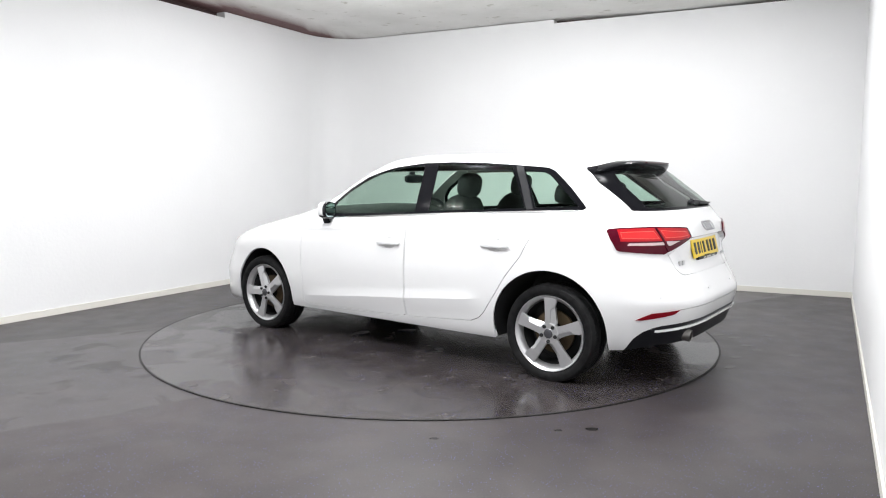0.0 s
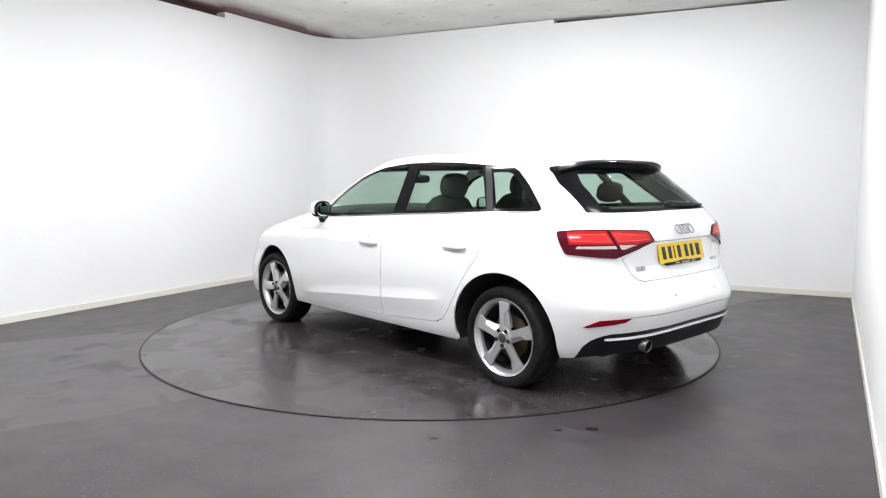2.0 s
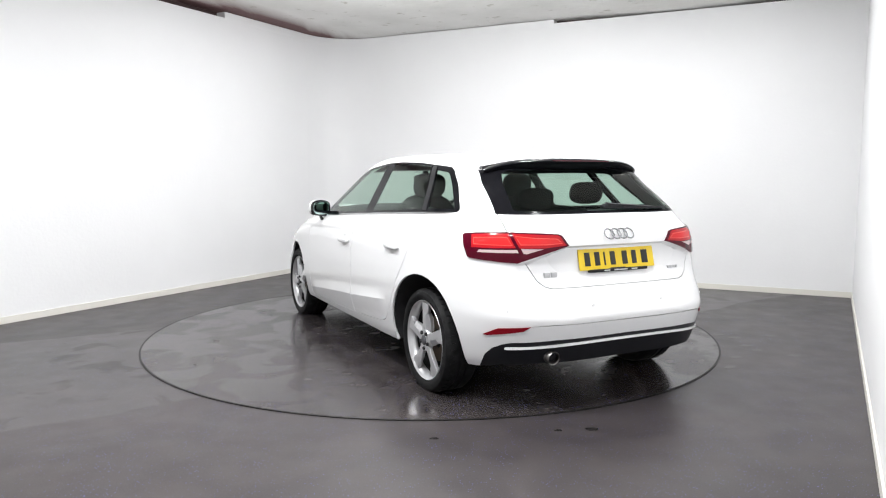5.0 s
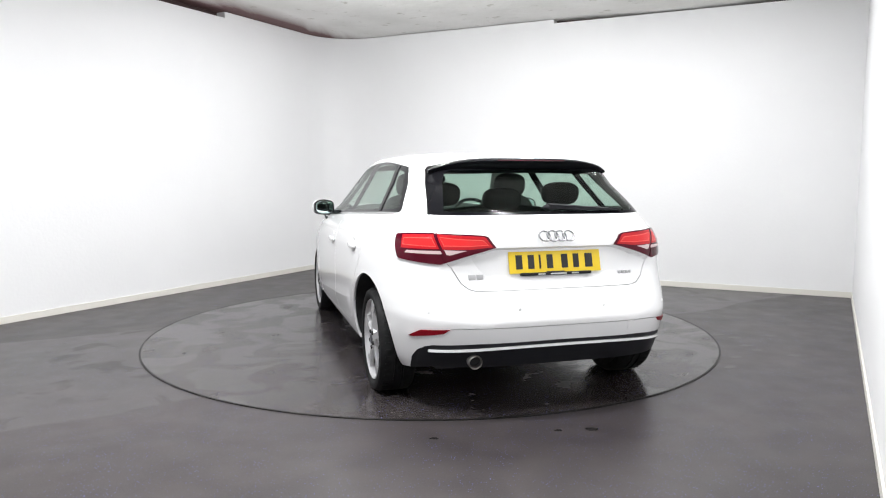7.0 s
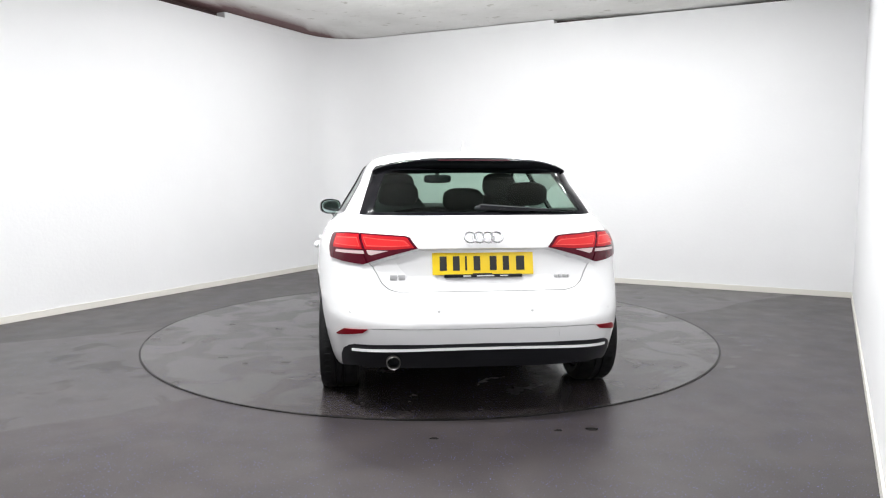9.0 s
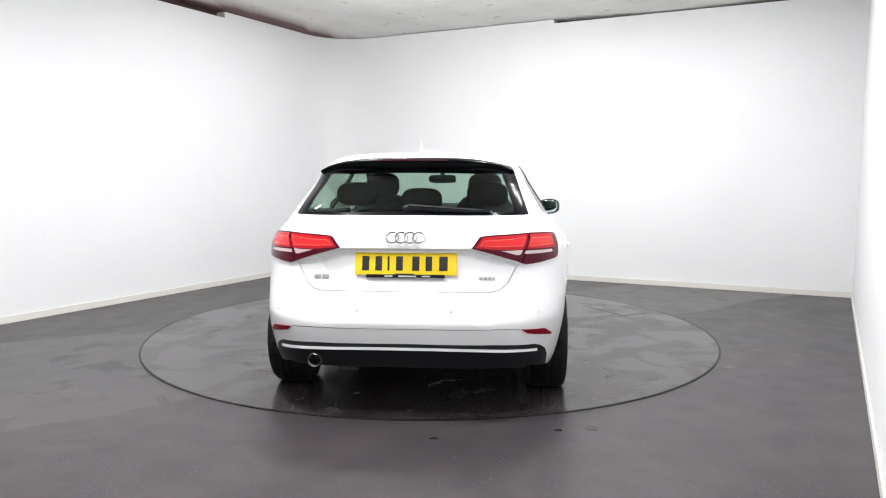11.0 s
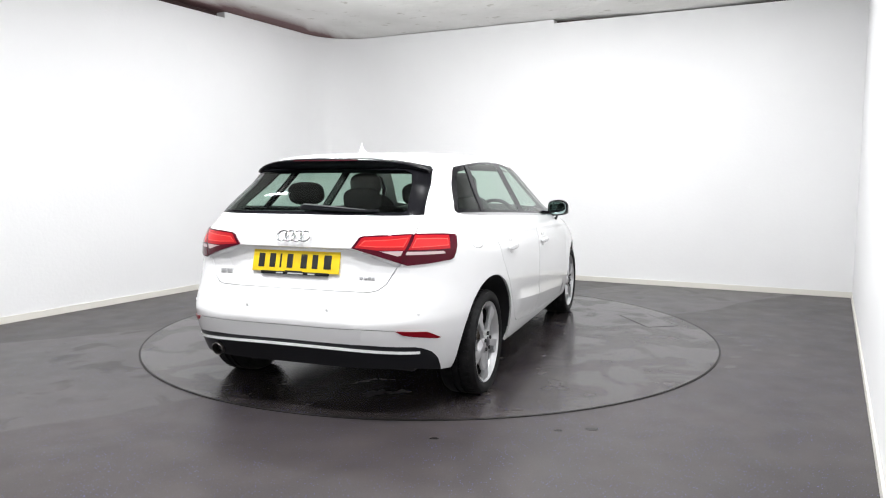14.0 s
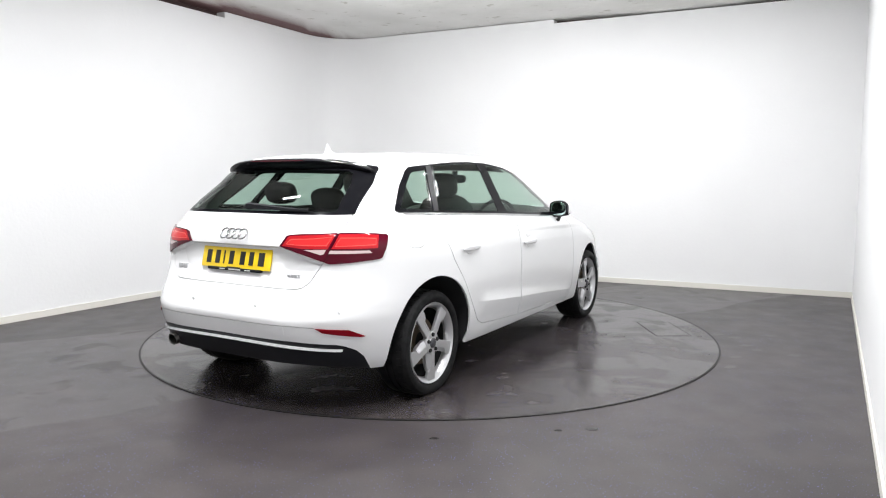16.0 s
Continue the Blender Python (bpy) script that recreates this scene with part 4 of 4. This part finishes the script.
for x0, w, z0, h in ((-.475, .036, .710, .026), (-.432, .034, .710, .026), (.372, .017, .713, .015), (.395, .017, .713, .015), (.418, .017, .713, .015), (.441, .010, .713, .015)):
    y = float(tail_y(x0 + w / 2, z0 + h / 2) + dent_y(x0 + w / 2, z0 + h / 2))
    part("badge_bar", box(x0, x0 + w, y - .008, y + .006, z0, z0 + h, .002), BADGE, tailgate, "small silver badge")

# rear wiper
wp = bmesh.new()
wipe = [(.0 + i / 12 * .36, 1.075 - i / 12 * .018) for i in range(13)]
rings = []
for k, (x, z) in enumerate(wipe):
    y = float(tail_y(x, z))
    t = .016 - .009 * k / 12
    rings.append([wp.verts.new(p) for p in ((x, y - .004, z - t), (x, y - .030 + .012 * k / 12, z - t), (x, y - .034 + .012 * k / 12, z + t * .6), (x, y - .004, z + t))])
for a, b in zip(rings, rings[1:]):
    for j in range(4):
        wp.faces.new((a[j], b[j], b[(j + 1) % 4], a[(j + 1) % 4]))
wp.faces.new(rings[0])
wp.faces.new(rings[-1][::-1])
bmesh.ops.create_uvsphere(wp, u_segments=16, v_segments=10, radius=.024, matrix=Matrix.Translation((.006, float(tail_y(0, 1.072)) - .008, 1.068)) @ Matrix.Diagonal((1.6, .8, .75, 1)))
bmesh.ops.recalc_face_normals(wp, faces=wp.faces)
wiper = part("rear_wiper", wp, PLASTIC, tailgate, "black rear wiper")
part("wiper_blade", ribbon([(.10 + i / 10 * .33, float(tail_y(.10 + i / 10 * .33, 1.056)) - .014, 1.062 - i / 10 * .006) for i in range(11)], .010, .006), PLASTIC, wiper)

# exhaust, parking sensors, towing cover
pipe = lathe([(-.16, .034), (.0, .036), (.003, .034), (.0, .031), (-.12, .029)], 32)
bmesh.ops.transform(pipe, matrix=Matrix.Translation((-.462, -2.045, .300)) @ Matrix.Rotation(radians(-90), 4, "Z") @ Matrix.Rotation(radians(8), 4, "Y"), verts=pipe.verts)
part("exhaust_pipe", pipe, STEEL, bumper, "short steel exhaust pipe")
for x, z in ((-.676, .545), (-.236, .565), (.236, .565), (.676, .545)):
    y = float(tail_y(x, z))
    bm = bmesh.new()
    bmesh.ops.create_cone(bm, cap_ends=True, segments=20, radius1=.0085, radius2=.0075, depth=.003, matrix=Matrix.Translation((x, y, z)) @ Matrix.Rotation(math.atan2(x, .9) * .9 if abs(x) > .4 else 0, 4, "Z") @ Matrix.Rotation(radians(90), 4, "X"))
    part("parking_sensor", bm, SENSOR, bumper, "small round parking sensor")
cover = bmesh.new()
cells = [[cover.verts.new((.377 + i * .012, float(tail_y(.377 + i * .012, .430 + j * .0105)) - .0025, .430 + j * .0105)) for i in range(5)] for j in range(5)]
for j in range(4):
    for i in range(4):
        cover.faces.new((cells[j][i], cells[j][i + 1], cells[j + 1][i + 1], cells[j + 1][i]))
rim_edges = [e for e in cover.edges if e.is_boundary]
for v in [g for g in bmesh.ops.extrude_edge_only(cover, edges=rim_edges)["geom"] if isinstance(g, bmesh.types.BMVert)]:
    v.co.y += .006
bmesh.ops.recalc_face_normals(cover, faces=cover.faces)
part("towing_cover", cover, PAINT, bumper, "square towing eye cover")

# roof aerial
fin = bmesh.new()
FIN_Y, FIN_Z = -1.197, 1.443
fin_rings = []
for dy, dz, w in ((-.022, -.085, .026), (-.020, -.060, .021), (-.013, -.042, .012), (-.006, -.012, .005), (.000, .000, .003), (.008, -.020, .005), (.032, -.048, .011), (.085, -.062, .014), (.130, -.085, .008)):
    low_z = FIN_Z - .10
    fin_rings.append([fin.verts.new(q) for q in ((-w - .004, FIN_Y + dy, low_z), (-w * .6, FIN_Y + dy, FIN_Z + dz - .006), (0, FIN_Y + dy, FIN_Z + dz), (w * .6, FIN_Y + dy, FIN_Z + dz - .006), (w + .004, FIN_Y + dy, low_z))])
for a, b in zip(fin_rings, fin_rings[1:]):
    for j in range(5):
        fin.faces.new((a[j], b[j], b[(j + 1) % 5], a[(j + 1) % 5]))
fin.faces.new(fin_rings[0])
fin.faces.new(fin_rings[-1][::-1])
bmesh.ops.recalc_face_normals(fin, faces=fin.faces)
part("roof_aerial", fin, PAINT, car, "small white shark-fin aerial", angle=60)


# ---- door mirrors and handles ----
def super_ball(size, centre, power=2.6, seg=24, rings=16):
    bm = bmesh.new()
    bmesh.ops.create_uvsphere(bm, u_segments=seg, v_segments=rings, radius=1)
    for v in bm.verts:
        k = sum(abs(c) ** power for c in v.co) ** (-1 / power)
        v.co = Vector((v.co.x * k * size[0], v.co.y * k * size[1], v.co.z * k * size[2])) + Vector(centre)
    return bm


for s in (-1, 1):
    shell_bm = super_ball((.086, .052, .064), (0, 0, 0), 4.2)
    bmesh.ops.bisect_plane(shell_bm, geom=shell_bm.faces[:] + shell_bm.edges[:] + shell_bm.verts[:], plane_co=(0, -.024, 0), plane_no=(0, -1, 0), clear_outer=True)
    for v in shell_bm.verts:
        if v.co.x * s < 0:
            v.co.z -= .012 * abs(v.co.x) / .086
        else:
            v.co.z *= 1 - .30 * (v.co.x / .086) ** 2
    mm = Matrix.Translation((s * .897, .505, .986)) @ Matrix.Rotation(radians(-16 * s), 4, "Z")
    bmesh.ops.holes_fill(shell_bm, edges=[e for e in shell_bm.edges if e.is_boundary])
    for co, no in (((0, -.004, 0), (0, 1, 0)), ((0, 0, -.036), (0, 0, 1))):
        bmesh.ops.bisect_plane(shell_bm, geom=shell_bm.faces[:] + shell_bm.edges[:] + shell_bm.verts[:], plane_co=co, plane_no=no)
    cap_bm = shell_bm.copy()
    painted = lambda f: f.calc_center_median().y > -.004 and f.calc_center_median().z > -.036
    bmesh.ops.delete(cap_bm, geom=[f for f in cap_bm.faces if not painted(f)], context="FACES")
    bmesh.ops.delete(shell_bm, geom=[f for f in shell_bm.faces if painted(f)], context="FACES")
    for q in (cap_bm, shell_bm):
        bmesh.ops.transform(q, matrix=mm, verts=q.verts)
    mirror_ob = part("door_mirror", shell_bm, BLACK, car, "door mirror with black housing and white cap")
    part("mirror_cap", cap_bm, PAINT, mirror_ob, "white painted cap")
    gl = super_ball((.074, .004, .053), (0, -.022, 0), 4.0)
    for v in gl.verts:
        if v.co.x * s > 0:
            v.co.z *= 1 - .30 * (v.co.x / .086) ** 2
    bmesh.ops.transform(gl, matrix=mm, verts=gl.verts)
    part("mirror_glass", gl, MIRROR, mirror_ob, "mirror glass")
    foot = bmesh.new()
    sect = [(.835, .900, .030), (.850, .885, .032), (.868, .895, .036), (.885, .935, .036)]
    rows = []
    for x, z, w in sect:
        rows.append([foot.verts.new((s * x, .545 + w * math.cos(k / 10 * math.tau), z + .018 * math.sin(k / 10 * math.tau))) for k in range(10)])
    for a, b in zip(rows, rows[1:]):
        for k in range(10):
            foot.faces.new((a[k], a[(k + 1) % 10], b[(k + 1) % 10], b[k]))
    foot.faces.new(rows[0])
    foot.faces.new(rows[-1])
    bmesh.ops.recalc_face_normals(foot, faces=foot.faces)
    part("mirror_foot", foot, PLASTIC, mirror_ob, "black mirror foot")
    for y, z in ((-.095, .778), (-.955, .806)):
        sx = float(side_x(y, z))
        h = super_ball((.014, .102, .017), (s * (sx + .012), y, z), 3.4)
        handle = part("door_handle", h, PAINT, car, "white door handle")
        # hollow under the grip, its shade given by a greyer white
        cup = super_ball((.008, .048, .021), (s * (float(side_x(y, z - .022)) - .002), y, z - .018), 2.4)
        part("grip_recess", cup, SHADE, handle, "shaded grip recess")
        pad = super_ball((.006, .033, .012), (s * (float(side_x(y, z + .05)) + .000), y, z + .045), 3.2)
        part("handle_recess", pad, PAINT, handle)

# ---- seats, wheel and dashboard seen through the windows ----
def cushion(size, centre, rx=0, power=3.2):
    bm = super_ball(size, (0, 0, 0), power, 20, 14)
    bmesh.ops.transform(bm, matrix=Matrix.Translation(centre) @ Matrix.Rotation(radians(rx), 4, "X"), verts=bm.verts)
    return bm


for s in (-1, 1):
    seat = part("front_seat", cushion((.25, .26, .10), (s * .37, .05, .50), 6), CLOTH, car, "dark cloth front seat")
    part("backrest", cushion((.24, .085, .34), (s * .37, -.30, .775), 14), CLOTH, seat)
    part("headrest", cushion((.120, .052, .088), (s * .37, -.41, 1.170), 10, 3.0), CLOTH, seat)
    for q in (-.05, .05):
        post = bmesh.new()
        bmesh.ops.create_cone(post, cap_ends=True, segments=8, radius1=.007, radius2=.007, depth=.14, matrix=Matrix.Translation((s * .37 + q, -.395, 1.08)))
        part("headrest_post", post, STEEL, seat)
bench = part("rear_seat", cushion((.62, .25, .10), (0, -.75, .52), 4), CLOTH, car, "dark cloth rear bench")
part("backrest", cushion((.60, .085, .30), (0, -1.10, .76), 18), CLOTH, bench)
for x in (-.40, 0, .40):
    part("headrest", cushion((.125, .05, .072), (x, -1.20, 1.125 if x else 1.09), 12, 3.0), CLOTH, bench)
part("dashboard", cushion((.70, .28, .16), (0, .78, .84), 0, 4.0), CLOTH, car, "black dashboard")
sw = bmesh.new()
loops = []
for k in range(36):
    a = k / 36 * math.tau
    loops.append([sw.verts.new(((.175 + .015 * math.cos(q)) * math.cos(a), .015 * math.sin(q), (.175 + .015 * math.cos(q)) * math.sin(a))) for q in (j / 8 * math.tau for j in range(8))])
for k in range(36):
    for q in range(8):
        sw.faces.new((loops[k][q], loops[(k + 1) % 36][q], loops[(k + 1) % 36][(q + 1) % 8], loops[k][(q + 1) % 8]))
bmesh.ops.recalc_face_normals(sw, faces=sw.faces)
bmesh.ops.transform(sw, matrix=Matrix.Translation((.37, .42, .88)) @ Matrix.Rotation(radians(-24), 4, "X"), verts=sw.verts)
part("steering_wheel", sw, PLASTIC, car, "black steering wheel")
part("cabin_mirror", cushion((.115, .022, .035), (.0, .40, 1.215), -10, 4.0), PLASTIC, car, "black interior mirror")
part("mirror_stalk", box(-.018, .018, .40, .44, 1.23, 1.30, .005), PLASTIC, car)
shelf = box(-.56, .56, -1.66, -1.22, .985, 1.005, .006)
part("parcel_shelf", shelf, CLOTH, car, "black parcel shelf")
# headliner under the roof
hl = bmesh.new()
rows = []
for i in range(20):
    y = .22 - i / 19 * 1.62
    zc = 1.365 - .05 * abs((y + .4) / 1.0) ** 3 * .6
    rows.append([hl.verts.new((x, y, zc - .10 * (abs(x) / .56) ** 4)) for x in np.linspace(-.545, .545, 15)])
for a, b in zip(rows, rows[1:]):
    for k in range(14):
        hl.faces.new((a[k], a[k + 1], b[k + 1], b[k]))
thicken(part("headliner", hl, LINER, car, "grey headliner"), .008)


# ---- what moves: the turntable with the car on it ----
OFFSET = pose(0.0709, -0.1667, 0.008)
TURN = [(0.0, 52.69), (2.0, 42.15), (4.0, 31.56), (6.5, 18.31), (9.0, 5.15), (11.5, -8.04), (14.0, -21.26), (16.0, -31.67)]


def motions():
    walk(turntable, [(t, pose(0, 0, 0, 0, 0, a)) for t, a in TURN])
    walk(car, [(t, pose(0, 0, 0, 0, 0, a) @ OFFSET) for t, a in TURN])


motions()
